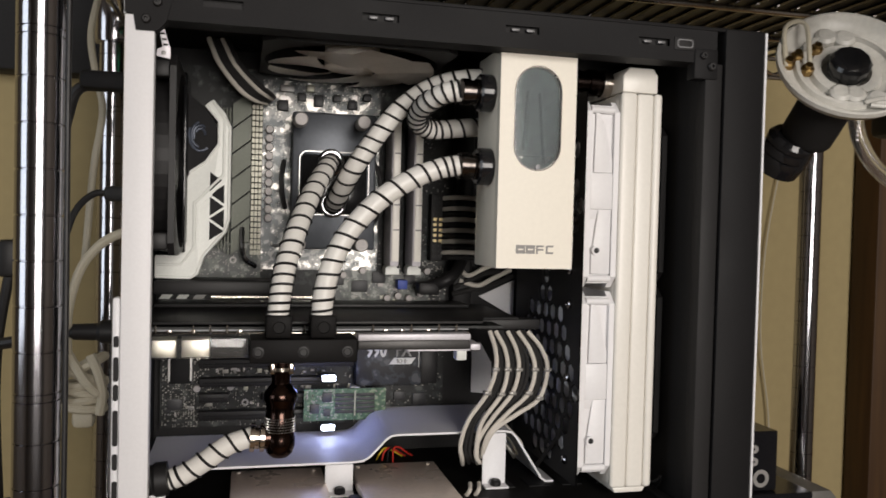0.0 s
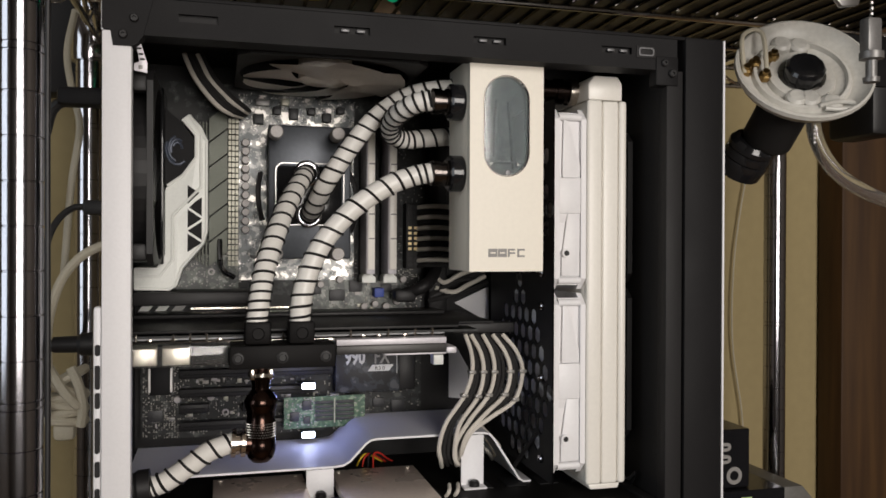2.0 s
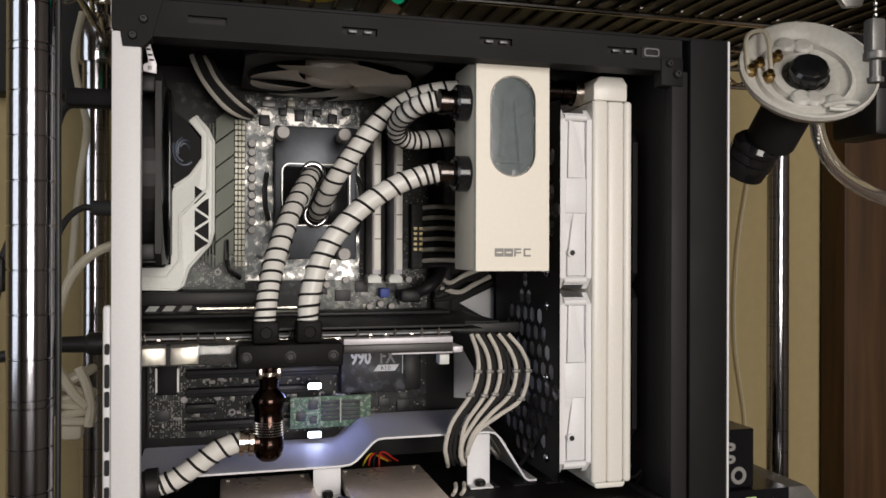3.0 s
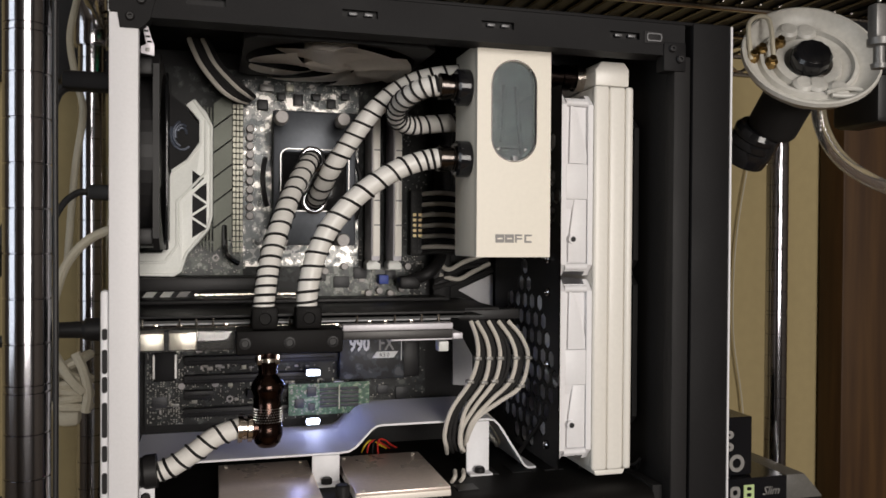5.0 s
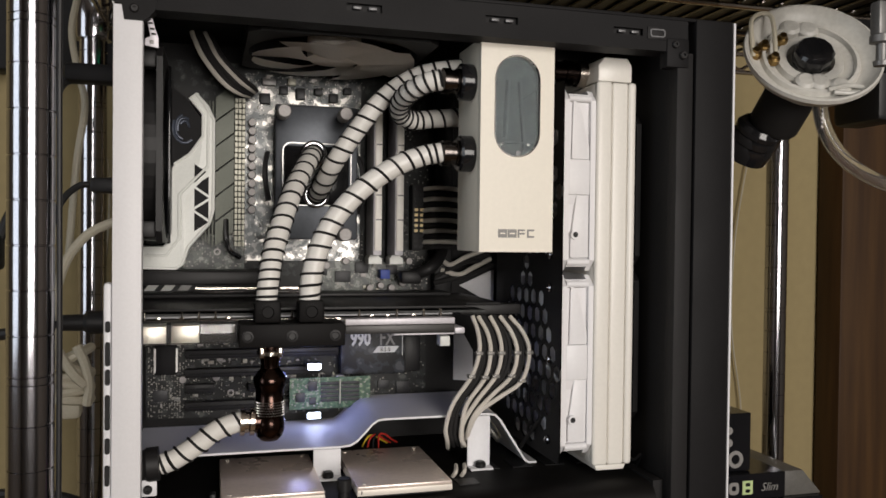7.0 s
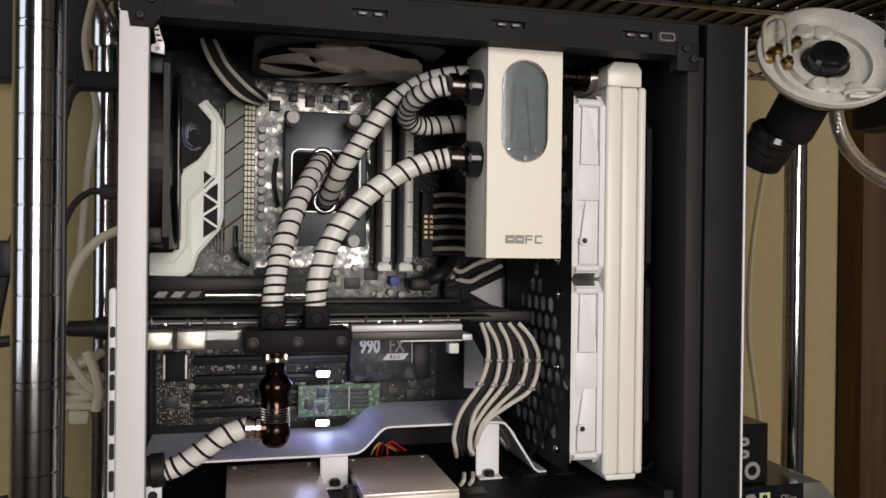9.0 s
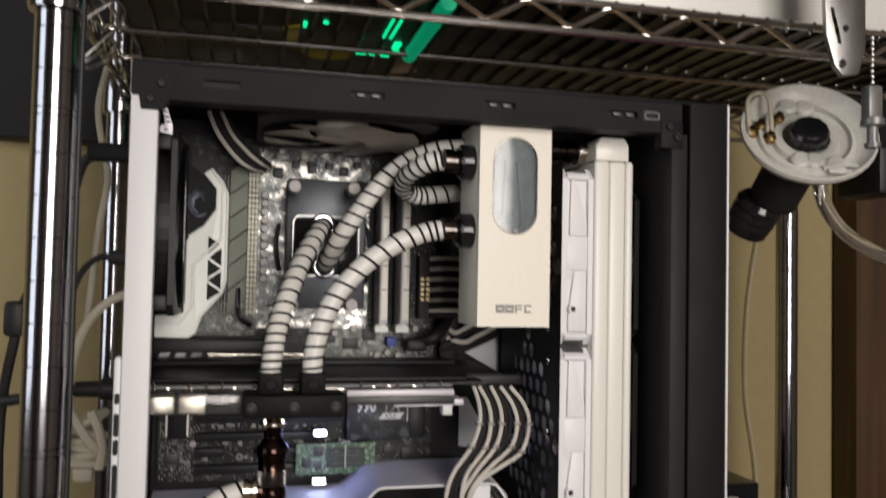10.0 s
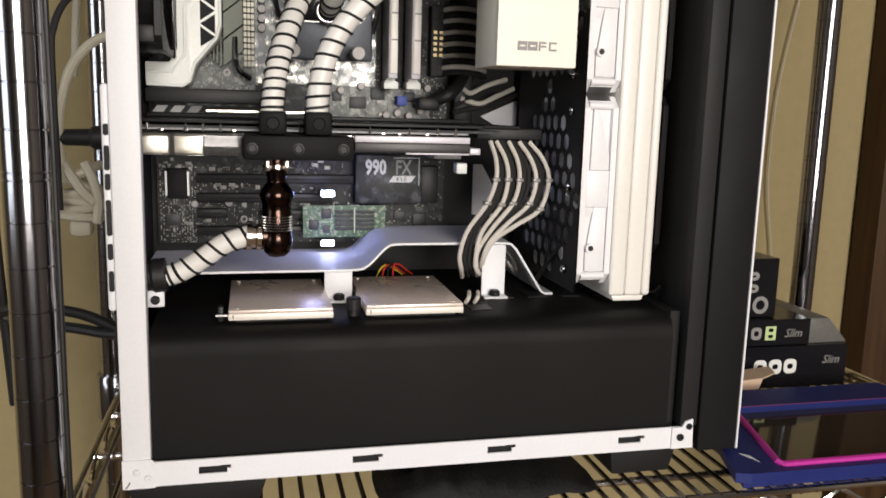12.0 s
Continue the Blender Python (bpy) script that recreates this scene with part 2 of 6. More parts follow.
def box(x0, x1, y0, y1, z0, z1, bevel=0.0, seg=2, bm=None):
    bm = bm or bmesh.new()
    r = bmesh.ops.create_cube(bm, size=1)
    vs = r["verts"]
    for v in vs:
        v.co = Vector(((x0 + x1) / 2 + v.co.x * (x1 - x0), (y0 + y1) / 2 + v.co.y * (y1 - y0), (z0 + z1) / 2 + v.co.z * (z1 - z0)))
    if bevel:
        es = list({e for v in vs for e in v.link_edges})
        bmesh.ops.bevel(bm, geom=es, offset=bevel, segments=seg, affect="EDGES", profile=0.5)
    return bm


def cyl(p0, p1, r0, r1=None, n=20, bm=None):
    bm = bm or bmesh.new()
    p0, p1 = Vector(p0), Vector(p1)
    d = p1 - p0
    q = Vector((0, 0, 1)).rotation_difference(d.normalized())
    m = Matrix.Translation((p0 + p1) / 2) @ q.to_matrix().to_4x4()
    bmesh.ops.create_cone(bm, cap_ends=True, cap_tris=False, segments=n, radius1=r0, radius2=r0 if r1 is None else r1, depth=d.length, matrix=m)
    return bm


def lathe(p0, axis, profile, n=24, bm=None):
    """Turn a profile of (along, radius) about an axis from p0."""
    bm = bm or bmesh.new()
    p0 = Vector(p0)
    q = Vector((0, 0, 1)).rotation_difference(Vector(axis).normalized())
    rings = []
    for a, r in profile:
        rings.append([bm.verts.new(p0 + q @ Vector((r * math.cos(2 * math.pi * i / n), r * math.sin(2 * math.pi * i / n), a))) for i in range(n)])
    for u, v in zip(rings, rings[1:]):
        for i in range(n):
            bm.faces.new((u[i], u[(i + 1) % n], v[(i + 1) % n], v[i]))
    if profile[0][1] > 1e-6:
        bm.faces.new(rings[0])
    if profile[-1][1] > 1e-6:
        bm.faces.new(rings[-1])
    return bm


def spline(pts, n):
    """Points of a smooth curve through pts."""
    P = [Vector(p) for p in pts]
    P = [2 * P[0] - P[1]] + P + [2 * P[-1] - P[-2]]
    out = []
    m = len(P) - 3
    for k in range(n + 1):
        u = k / n * m
        i = min(int(u), m - 1)
        t = u - i
        a, b, c, d = P[i:i + 4]
        out.append(0.5 * ((2 * b) + (c - a) * t + (2 * a - 5 * b + 4 * c - d) * t * t + (3 * b - a - 3 * c + d) * t ** 3))
    return out


def frames(path):
    res = []
    up = None
    for i, p in enumerate(path):
        t = (path[min(i + 1, len(path) - 1)] - path[max(i - 1, 0)]).normalized()
        if up is None:
            up = t.orthogonal().normalized()
        up = (up - t * up.dot(t)).normalized()
        res.append((p, up.copy(), t.cross(up)))
    return res


def sweep(path, r, n=8, bm=None):
    bm = bm or bmesh.new()
    rings = []
    for p, u, v in frames(path):
        rings.append([bm.verts.new(p + r * (math.cos(2 * math.pi * i / n) * u + math.sin(2 * math.pi * i / n) * v)) for i in range(n)])
    for a, b in zip(rings, rings[1:]):
        for i in range(n):
            bm.faces.new((a[i], a[(i + 1) % n], b[(i + 1) % n], b[i]))
    bm.faces.new(rings[0])
    bm.faces.new(rings[-1])
    return bm


def coil(path, r, pitch, wire):
    """A spring round a path."""
    length = sum((b - a).length for a, b in zip(path, path[1:]))
    fr = frames(path)
    turns = length / pitch
    k = int(turns * 14)
    pts = []
    for i in range(k + 1):
        s = i / k * (len(path) - 1)
        j = min(int(s), len(path) - 2)
        f = s - j
        p = fr[j][0].lerp(fr[j + 1][0], f)
        u = fr[j][1].lerp(fr[j + 1][1], f).normalized()
        v = fr[j][2].lerp(fr[j + 1][2], f).normalized()
        a = 2 * math.pi * turns * i / k
        pts.append(p + r * (math.cos(a) * u + math.sin(a) * v))
    return sweep(pts, wire, 5)


def prism(poly, axis, a0, a1, bevel=0.0, bm=None):
    """Extrude a polygon along an axis: 'y' takes (x, z) corners, 'z' (x, y), 'x' (y, z)."""
    bm = bm or bmesh.new()
    put = {"y": lambda p, a: (p[0], a, p[1]), "z": lambda p, a: (p[0], p[1], a), "x": lambda p, a: (a, p[0], p[1])}[axis]
    lo = [bm.verts.new(put(p, a0)) for p in poly]
    hi = [bm.verts.new(put(p, a1)) for p in poly]
    n = len(poly)
    fs = [bm.faces.new(lo), bm.faces.new(hi)]
    for i in range(n):
        fs.append(bm.faces.new((lo[i], lo[(i + 1) % n], hi[(i + 1) % n], hi[i])))
    if bevel:
        bmesh.ops.recalc_face_normals(bm, faces=fs)
        es = list({e for f in fs for e in f.edges})
        bmesh.ops.bevel(bm, geom=es, offset=bevel, segments=2, affect="EDGES", profile=0.5)
    return bm


def stadium(cx, cz, hw, hz, n=12):
    """Corners of an upright oval with straight sides."""
    pts = []
    for i in range(n + 1):
        a = math.pi * i / n
        pts.append((cx + hw * math.cos(a), cz + (hz - hw) + hw * math.sin(a)))
    for i in range(n + 1):
        a = math.pi + math.pi * i / n
        pts.append((cx + hw * math.cos(a), cz - (hz - hw) + hw * math.sin(a)))
    return pts


def rounded(cx, cz, hx, hz, r, n=6):
    """Corners of a rectangle with round corners."""
    return [(cx + sx * (hx - r) + r * math.cos(a0 + 0.5 * math.pi * i / n), cz + sz * (hz - r) + r * math.sin(a0 + 0.5 * math.pi * i / n))
            for sx, sz, a0 in ((1, 1, 0), (-1, 1, 0.5 * math.pi), (-1, -1, math.pi), (1, -1, 1.5 * math.pi)) for i in range(n + 1)]


def plate_with_hole(outer, inner, axis, a0, a1, bm=None):
    """A plate between two closed outlines with the same number of corners."""
    bm = bm or bmesh.new()
    put = {"y": lambda p, a: (p[0], a, p[1]), "z": lambda p, a: (p[0], p[1], a), "x": lambda p, a: (a, p[0], p[1])}[axis]
    n = len(outer)
    vo0 = [bm.verts.new(put(p, a0)) for p in outer]
    vi0 = [bm.verts.new(put(p, a0)) for p in inner]
    vo1 = [bm.verts.new(put(p, a1)) for p in outer]
    vi1 = [bm.verts.new(put(p, a1)) for p in inner]
    for i in range(n):
        j = (i + 1) % n
        bm.faces.new((vo0[i], vo0[j], vi0[j], vi0[i]))
        bm.faces.new((vo1[i], vo1[j], vi1[j], vi1[i]))
        bm.faces.new((vo0[i], vo0[j], vo1[j], vo1[i]))
        bm.faces.new((vi0[i], vi0[j], vi1[j], vi1[i]))
    return bm


def square_round(c0, c1, h, r, n):
    """n points of a rounded square seen from its centre, at even angles, and the circle of radius r."""
    sq, ci = [], []
    for i in range(n):
        a = 2 * math.pi * (i + 0.5) / n
        k = h / max(abs(math.cos(a)), abs(math.sin(a)))
        k = min(k, h * 1.33)
        sq.append((c0 + k * math.cos(a), c1 + k * math.sin(a)))
        ci.append((c0 + r * math.cos(a), c1 + r * math.sin(a)))
    return sq, ci


def lettering(text, size, material, parent, place, turn, name="lettering", depth=0.0003, shear=0.0, bold=0.0):
    """Raised letters on the plane that faces the viewer."""
    cu = bpy.data.curves.new("text", "FONT")
    cu.body, cu.size, cu.extrude, cu.resolution_u, cu.shear = text, size, depth, 2, shear
    cu.offset = bold
    tmp = new("text", cu)
    bpy.context.view_layer.update()
    me = bpy.data.meshes.new_from_object(tmp.evaluated_get(bpy.context.evaluated_depsgraph_get()))
    bpy.data.objects.remove(tmp)
    me.name = name
    me.materials.clear()
    me.materials.append(material)
    ob = new(name, me)
    ob.parent = parent
    ORIGIN[ob] = ORIGIN[parent]
    ob.matrix_local = Matrix.Translation(Vector(place) - ORIGIN[parent]) @ turn
    return ob


FACING = pose(0, 0, 0, 90, 0, 0)

# ---------------------------------------------------------------- the room
def slab(name, x0, x1, y0, y1, z0, z1, material, label):
    return solo(name, box(x0, x1, y0, y1, z0, z1), material, (x0, y0, z0), label, "wall" if "wall" in name else name, kind="structure", smooth=False)


slab("floor", -1.6, 2.1, -2.5, 0.6, -0.1, 0.0, FLOORW, "brown wooden floorboards of the room")
slab("ceiling", -1.6, 2.1, -2.5, 0.6, 2.6, 2.7, PLASTER, "plain drab plaster ceiling")
slab("wall_north", -1.6, 2.1, 0.47, 0.6, 0.0, 2.6, WALLP, "ochre painted wall behind the wire shelves")
ws = thing("wall_south", (-1.6, -2.5, 0), "drab plaster wall with a wide window", "wall", kind="structure")
for x0, x1, z0, z1 in ((-1.6, 0.0, 0, 2.6), (1.12, 2.1, 0, 2.6), (0.0, 1.12, 0, 1.0), (0.0, 1.12, 2.2, 2.6)):
    part("wall_panel", box(x0, x1, -2.5, -2.4, z0, z1), PLASTER, ws, smooth=False)
for nm, y0, y1, x0, x1, z0, z1 in (("window_1", -2.49, -2.44, 0.0, 1.12, 1.0, 2.2),):
    w1 = thing(nm, (0.56, -2.46, 1.0), "wide white framed window", "window", kind="structure")
    for a, b, c, d in ((x0, x1, z0, z0 + 0.05), (x0, x1, z1 - 0.05, z1), (x0, x0 + 0.05, z0 + 0.05, z1 - 0.05), (x1 - 0.05, x1, z0 + 0.05, z1 - 0.05), (0.535, 0.585, z0 + 0.05, z1 - 0.05)):
        part("window_frame", box(a, b, y0, y1, c, d), WHITE, w1, smooth=False)
w2 = thing("window_2", (-1.56, -0.8, 1.0), "white framed side window", "window", kind="structure")
for a, b, c, d in ((-1.3, -0.3, 1.0, 1.05), (-1.3, -0.3, 2.15, 2.2), (-1.3, -1.26, 1.05, 2.15), (-0.34, -0.3, 1.05, 2.15)):
    part("window_frame", box(-1.58, -1.53, a, b, c, d), WHITE, w2, smooth=False)
slab("wall_east", 2.0, 2.1, -2.4, 0.47, 0.0, 2.6, PLASTER, "drab plaster wall")
wl = thing("wall_west", (-1.6, -2.4, 0), "drab plaster wall with a window", "wall", kind="structure")
part("wall_panel", box(-1.6, -1.5, -2.4, -1.3, 0, 2.6), PLASTER, wl, smooth=False)
part("wall_panel", box(-1.6, -1.5, -0.3, 0.47, 0, 2.6), PLASTER, wl, smooth=False)
part("wall_panel", box(-1.6, -1.5, -1.3, -0.3, 0, 1.0), PLASTER, wl, smooth=False)
part("wall_panel", box(-1.6, -1.5, -1.3, -0.3, 2.2, 2.6), PLASTER, wl, smooth=False)
# wooden wardrobe side beside the shelves
wd = thing("wardrobe", (1.2, 0.42, 0), "dark brown wooden wardrobe against the wall", "wardrobe")
part("body", box(0.93, 1.6, 0.436, 0.4655, 0, 2.1, 0.002), WOOD, wd)
part("door", box(0.915, 1.3, 0.418, 0.466, 0.06, 2.06, 0.003), WOOD, wd)
part("door", box(1.305, 1.59, 0.418, 0.434, 0.06, 2.06, 0.003), WOOD, wd)
dp = thing("hanging_panel", (-0.2, 0.44, 1.5), "black flat panel hanging on the ochre wall", "panel")
part("panel", box(-0.205, 0.30, 0.425, 0.462, 1.495, 1.95, 0.004), BLACK, dp)

# ---------------------------------------------------------------- wire shelving
su = thing("shelving_unit", (0.33, 0.12, 0), "chrome wire shelving unit with grooved posts", "shelving unit")


def post(x, y):
    prof = [(0, 0.0127)]
    z = 0.02
    k = 0
    while z < 2.0:
        for g in ((0,) if k % 8 else (-0.0022, 0.0022)):
            prof += [(z + g - 0.0006, 0.0127), (z + g - 0.0003, 0.0119), (z + g + 0.0003, 0.0119), (z + g + 0.0006, 0.0127)]
        z += 0.0254
        k += 1
    prof.append((2.0, 0.0127))
    return part("post", lathe((x, y, 0), (0, 0, 1), prof, 32), CHROME, su, "grooved chrome post")


PX0, PX1, PY0, PY1 = -0.0405, 0.7146, -0.028, 0.3
POSTS = ((PX0, PY0), (PX0 - 0.0098, PY1), (PX1, PY0), (PX1, PY1))
for px, py in POSTS:
    post(px, py)


def rail(p0, p1, r, parent, name="rail"):
    return part(name, cyl(p0, p1, r, n=10), LITCHROME, parent)


def wire_shelf(z, n, supports):
    """Deck of front-to-back wires on rails, with a zigzag truss at front and back. z: top of the deck."""
    yf, yb = PY0 - 0.006, PY1 + 0.006

    def truss(p0, p1, n):
        zig = []
        for i in range(n + 1):
            q = Vector(p0).lerp(Vector(p1), i / n)
            zig.append(Vector((q.x, q.y, z - 0.0225 if i % 2 else z - 0.005)))
        fine = []
        for a, b in zip(zig, zig[1:]):
            for t in (0.08, 0.35, 0.65, 0.92):
                fine.append(a.lerp(b, t))
        return sweep(fine, 0.0021, 6)

    sh = part("shelf", truss((PX0 - 0.005, yf, z), (PX0 + 0.7342, yf, z), 24), LITCHROME, su, "chrome wire shelf with zigzag edge")
    part("truss", truss((PX0 - 0.005, yb, z), (PX0 + 0.7342, yb, z), 24), LITCHROME, sh)
    for x in (PX0, PX1):
        part("truss", truss((x, yf, z), (x, yb, z), 12), LITCHROME, sh)
    for h in (-0.003, -0.0245):
        for y in (yf, yb):
            rail((PX0, y, z + h), (PX1, y, z + h), 0.003, sh)
        for x in (PX0, PX1):
            rail((x, yf, z + h), (x, yb, z + h), 0.003, sh)
    for y in supports:
        rail((PX0, y, z - 0.0068), (PX1, y, z - 0.0068), 0.0028, sh, "support_wire")
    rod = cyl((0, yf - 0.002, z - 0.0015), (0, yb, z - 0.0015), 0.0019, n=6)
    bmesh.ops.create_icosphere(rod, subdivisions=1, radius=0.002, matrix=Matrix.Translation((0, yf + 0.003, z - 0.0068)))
    first = part("wire", rod, DIMCHROME, sh)
    for i in range(1, n):
        w = first if i == 1 else first.copy()
        if i > 1:
            scene.collection.objects.link(w)
        w.location = (PX0 + (PX1 - PX0) * i / n, 0, 0)
    for px, py in POSTS:
        part("collar", lathe((px, py, z - 0.042), (0, 0, 1), [(0, 0.0132), (0, 0.0165), (0.003, 0.0172), (0.044, 0.0172), (0.046, 0.016), (0.046, 0.0132)], 24), CHROME, sh)
    return sh


SHELF = 1.0155
wire_shelf(SHELF, 54, (0.008, 0.12, 0.208))
wire_shelf(1.547, 37, (0.12, 0.208))

# ---------------------------------------------------------------- computer case
case = thing("computer_case", (0.22, 0.1, SHELF), "open white and black steel computer case without its side panel", "computer case")


def screw(p, parent, r=0.003, name="screw", material=STEEL, direction=(0, -1, 0)):
    d = Vector(direction)
    p = Vector(p)
    bm = lathe(p, d, [(0, r), (r * 0.5, r), (r * 0.8, r * 0.75), (r * 0.8, r * 0.4), (r * 0.35, r * 0.3), (r * 0.35, 0.0)], 14)
    return part(name, bm, material, parent)


part("rear_pillar", box(-0.0005, 0.0168, 0.0, 0.011, 1.053, 1.464, 0.0008), WHITE, case, "white rear pillar")
part("pillar_tip", box(-0.0009, 0.0001, 0.0, 0.004, 1.4642, 1.487), WHITE, case)
rp = part("rear_panel", box(-0.0012, 0.0, 0.012, 0.2, 1.04, 1.47), WHITE, case, "white slotted rear panel")
part("rear_lining", box(0.0002, 0.0009, 0.012, 0.198, 1.04, 1.484), BLACK, case)
for i in range(7):
    z = 1.258 - 0.02032 * i
    part("slot_cover", box(-0.004, -0.0014, 0.03, 0.15, z - 0.008, z + 0.008, 0.0006), BLACK, rp)
    part("screw_tab", box(-0.004, -0.0014, 0.012, 0.026, z - 0.0085, z + 0.005, 0.001), BLACK, rp)
part("flange", box(-0.006, -0.0005, 0.004, 0.012, 1.152, 1.292, 0.0025), WHITE, case)
for z0, z1 in ((1.261, 1.268), (1.24, 1.255), (1.228, 1.238), (1.2, 1.222), (1.185, 1.195), (1.165, 1.178)):
    part("flange_hole", prism(rounded(-0.0031, (z0 + z1) / 2, 0.0015, (z1 - z0) / 2, 0.0013), "y", 0.0033, 0.0042), BLACK, case)


def slotted(x0, x1, cuts, w, z0, za, zb, z1):
    """A rail with slots cut through it at the given places."""
    b = bmesh.new()
    xs_ = [x0] + [v for c in cuts for v in (c - w, c + w)] + [x1]
    for k_, (a_, c_) in enumerate(zip(xs_, xs_[1:])):
        box(a_, c_, 0, 0.0015, z0, za, bm=b)
        box(a_, c_, 0, 0.0015, zb, z1, bm=b)
        if k_ % 2 == 0:
            box(a_, c_, 0, 0.0015, za, zb, bm=b)
    bmesh.ops.remove_doubles(b, verts=b.verts, dist=1e-5)
    seen = {}
    for f_ in b.faces:
        seen.setdefault(tuple(round(v_, 6) for v_ in f_.calc_center_median()), []).append(f_)
    bmesh.ops.delete(b, geom=[f_ for fs_ in seen.values() if len(fs_) > 1 for f_ in fs_], context="FACES_ONLY")
    return b


# bottom rail with keyhole slots
slots = [0.055, 0.1555, 0.251, 0.351]
bm = slotted(0, 0.402, slots, 0.009, 1.0365, 1.0428, 1.0478, 1.053)
part("bottom_rail", bm, WHITE, case, "white bottom rail with keyhole slots", smooth=False)
part("bottom_lip", box(0, 0.402, 0.0016, 0.19, 1.0365, 1.0378), WHITE, case, smooth=False)
for s in slots:
    part("slot_back", box(s - 0.012, s + 0.012, 0.004, 0.0045, 1.041, 1.05), BLACK, case)
    part("slot_lip", box(s + 0.005, s + 0.0115, -0.0006, -0.0002, 1.0462, 1.0482), BLACK, case)
part("corner_tab", prism([(0.3845, 1.0365), (0.402, 1.0365), (0.401, 1.059), (0.395, 1.0575), (0.3925, 1.0532), (0.3845, 1.053)], "y", -0.0015, -0.0003), WHITE, case)
screw((0.391, -0.0015, 1.0455), case, 0.0028, material=PLASTIC)
screw((0.3978, -0.0015, 1.0535), case, 0.0024, material=PLASTIC)
part("corner_plate", prism([(-0.0008, 1.0362), (0.019, 1.0362), (0.0192, 1.0535), (0.0172, 1.0555), (-0.0008, 1.0555)], "y", -0.0013, -0.0003), WHITE, case)
screw((0.008, -0.0013, 1.0475), case, 0.0022, material=WHITE)
screw((0.0148, -0.0013, 1.0435), case, 0.0022, material=WHITE)
part("corner_slot", prism([(0.0008, 1.037), (0.0018, 1.037), (0.0042, 1.0408), (0.0036, 1.0412)], "y", -0.0016, -0.0014), BLACK, case)
# top rail
ts = [0.057, 0.1555, 0.2525, 0.3505]
bm = slotted(0.017, 0.4, ts, 0.012, 1.462, 1.472, 1.477, 1.4853)
part("top_panel", box(-0.001, 0.4385, 0.0, 0.2, 1.4855, 1.488, 0.0006), DARK, case)
part("top_lip", box(0.0, 0.4, 0.0016, 0.02, 1.462, 1.4635), DARK, case)
part("top_rail", bm, DARK, case, "dark grey top rail with clip slots", smooth=False)
for s in ts:
    part("clip_backing", box(s - 0.013, s + 0.013, 0.004, 0.0045, 1.4705, 1.4785), BLACK, case)
    if s > 0.1:
        for dx in (-0.0075, 0.003):
            part("spring_clip", box(s + dx, s + dx + 0.006, 0.0005, 0.003, 1.4734, 1.4757, 0.0007), DARKSTEEL, case)
part("corner_block", prism([(-0.0005, 1.486), (0.03, 1.486), (0.0235, 1.4605), (0.0205, 1.457), (0.017, 1.4545), (0.006, 1.4545), (0.0045, 1.464), (-0.0005, 1.465)], "y", -0.0012, 0.012), DARK, case)
screw((0.012, -0.0012, 1.4615), case, 0.0028, material=PLASTIC)
screw((0.0185, -0.0012, 1.472), case, 0.0028, material=PLASTIC)
st = part("spring_strap", prism([(0.0172, 1.4632), (0.0208, 1.462), (0.0236, 1.452), (0.0256, 1.4465), (0.0256, 1.4398), (0.0174, 1.4412), (0.0176, 1.4455), (0.0206, 1.447), (0.0198, 1.452)], "y", 0.0075, 0.0088, 0.0003), RAMGREY, case, "pale perforated spring strap")
for x, z in ((0.0196, 1.4585), (0.0206, 1.4552), (0.0217, 1.4517), (0.0226, 1.4485)):
    part("strap_slot", box(x - 0.0014, x + 0.0014, 0.0072, 0.0076, z - 0.0006, z + 0.0006), DARK, st)
part("strap_hole", box(0.0202, 0.0228, 0.0072, 0.0076, 1.4422, 1.4446, 0.0002), BARGREY, st)
part("corner_block", box(0.382, 0.4005, -0.0012, 0.01, 1.4505, 1.472, 0.001), DARK, case)
screw((0.3885, -0.0012, 1.467), case, 0.0028, material=PLASTIC)
screw((0.395, -0.0012, 1.4595), case, 0.0032, material=PLASTIC)
part("socket_plate", box(0.366, 0.382, -0.0008, 0.0, 1.47, 1.479, 0.0003), BLACK, case)
part("socket_ring", plate_with_hole([(0.374 + 0.0062 * a, 1.4745 + 0.003 * b) for a, b in ((-1, -0.6), (-0.8, -1), (0.8, -1), (1, -0.6), (1, 0.6), (0.8, 1), (-0.8, 1), (-1, 0.6))], [(0.374 + 0.0053 * a, 1.4745 + 0.0022 * b) for a, b in ((-1, -0.6), (-0.8, -1), (0.8, -1), (1, -0.6), (1, 0.6), (0.8, 1), (-0.8, 1), (-1, 0.6))], "y", -0.0014, -0.0009), DARKSTEEL, case, smooth=False)
# front column and fascia
part("front_column", box(0.3915, 0.405, 0.0, 0.012, 1.053, 1.462, 0.0008), BLACK, case)
part("front_column_wall", box(0.3935, 0.3955, 0.012, 0.2, 1.04, 1.486), BLACK, case)
fp = part("front_panel", box(0.4063, 0.4385, -0.0015, 0.2, 1.033, 1.4875, 0.0015), DARK, case, "dark grey plastic front panel")
part("fascia", box(0.4387, 0.4406, -0.0014, 0.2, 1.033, 1.4872, 0.0008), WHITE, fp, "thin white front fascia")
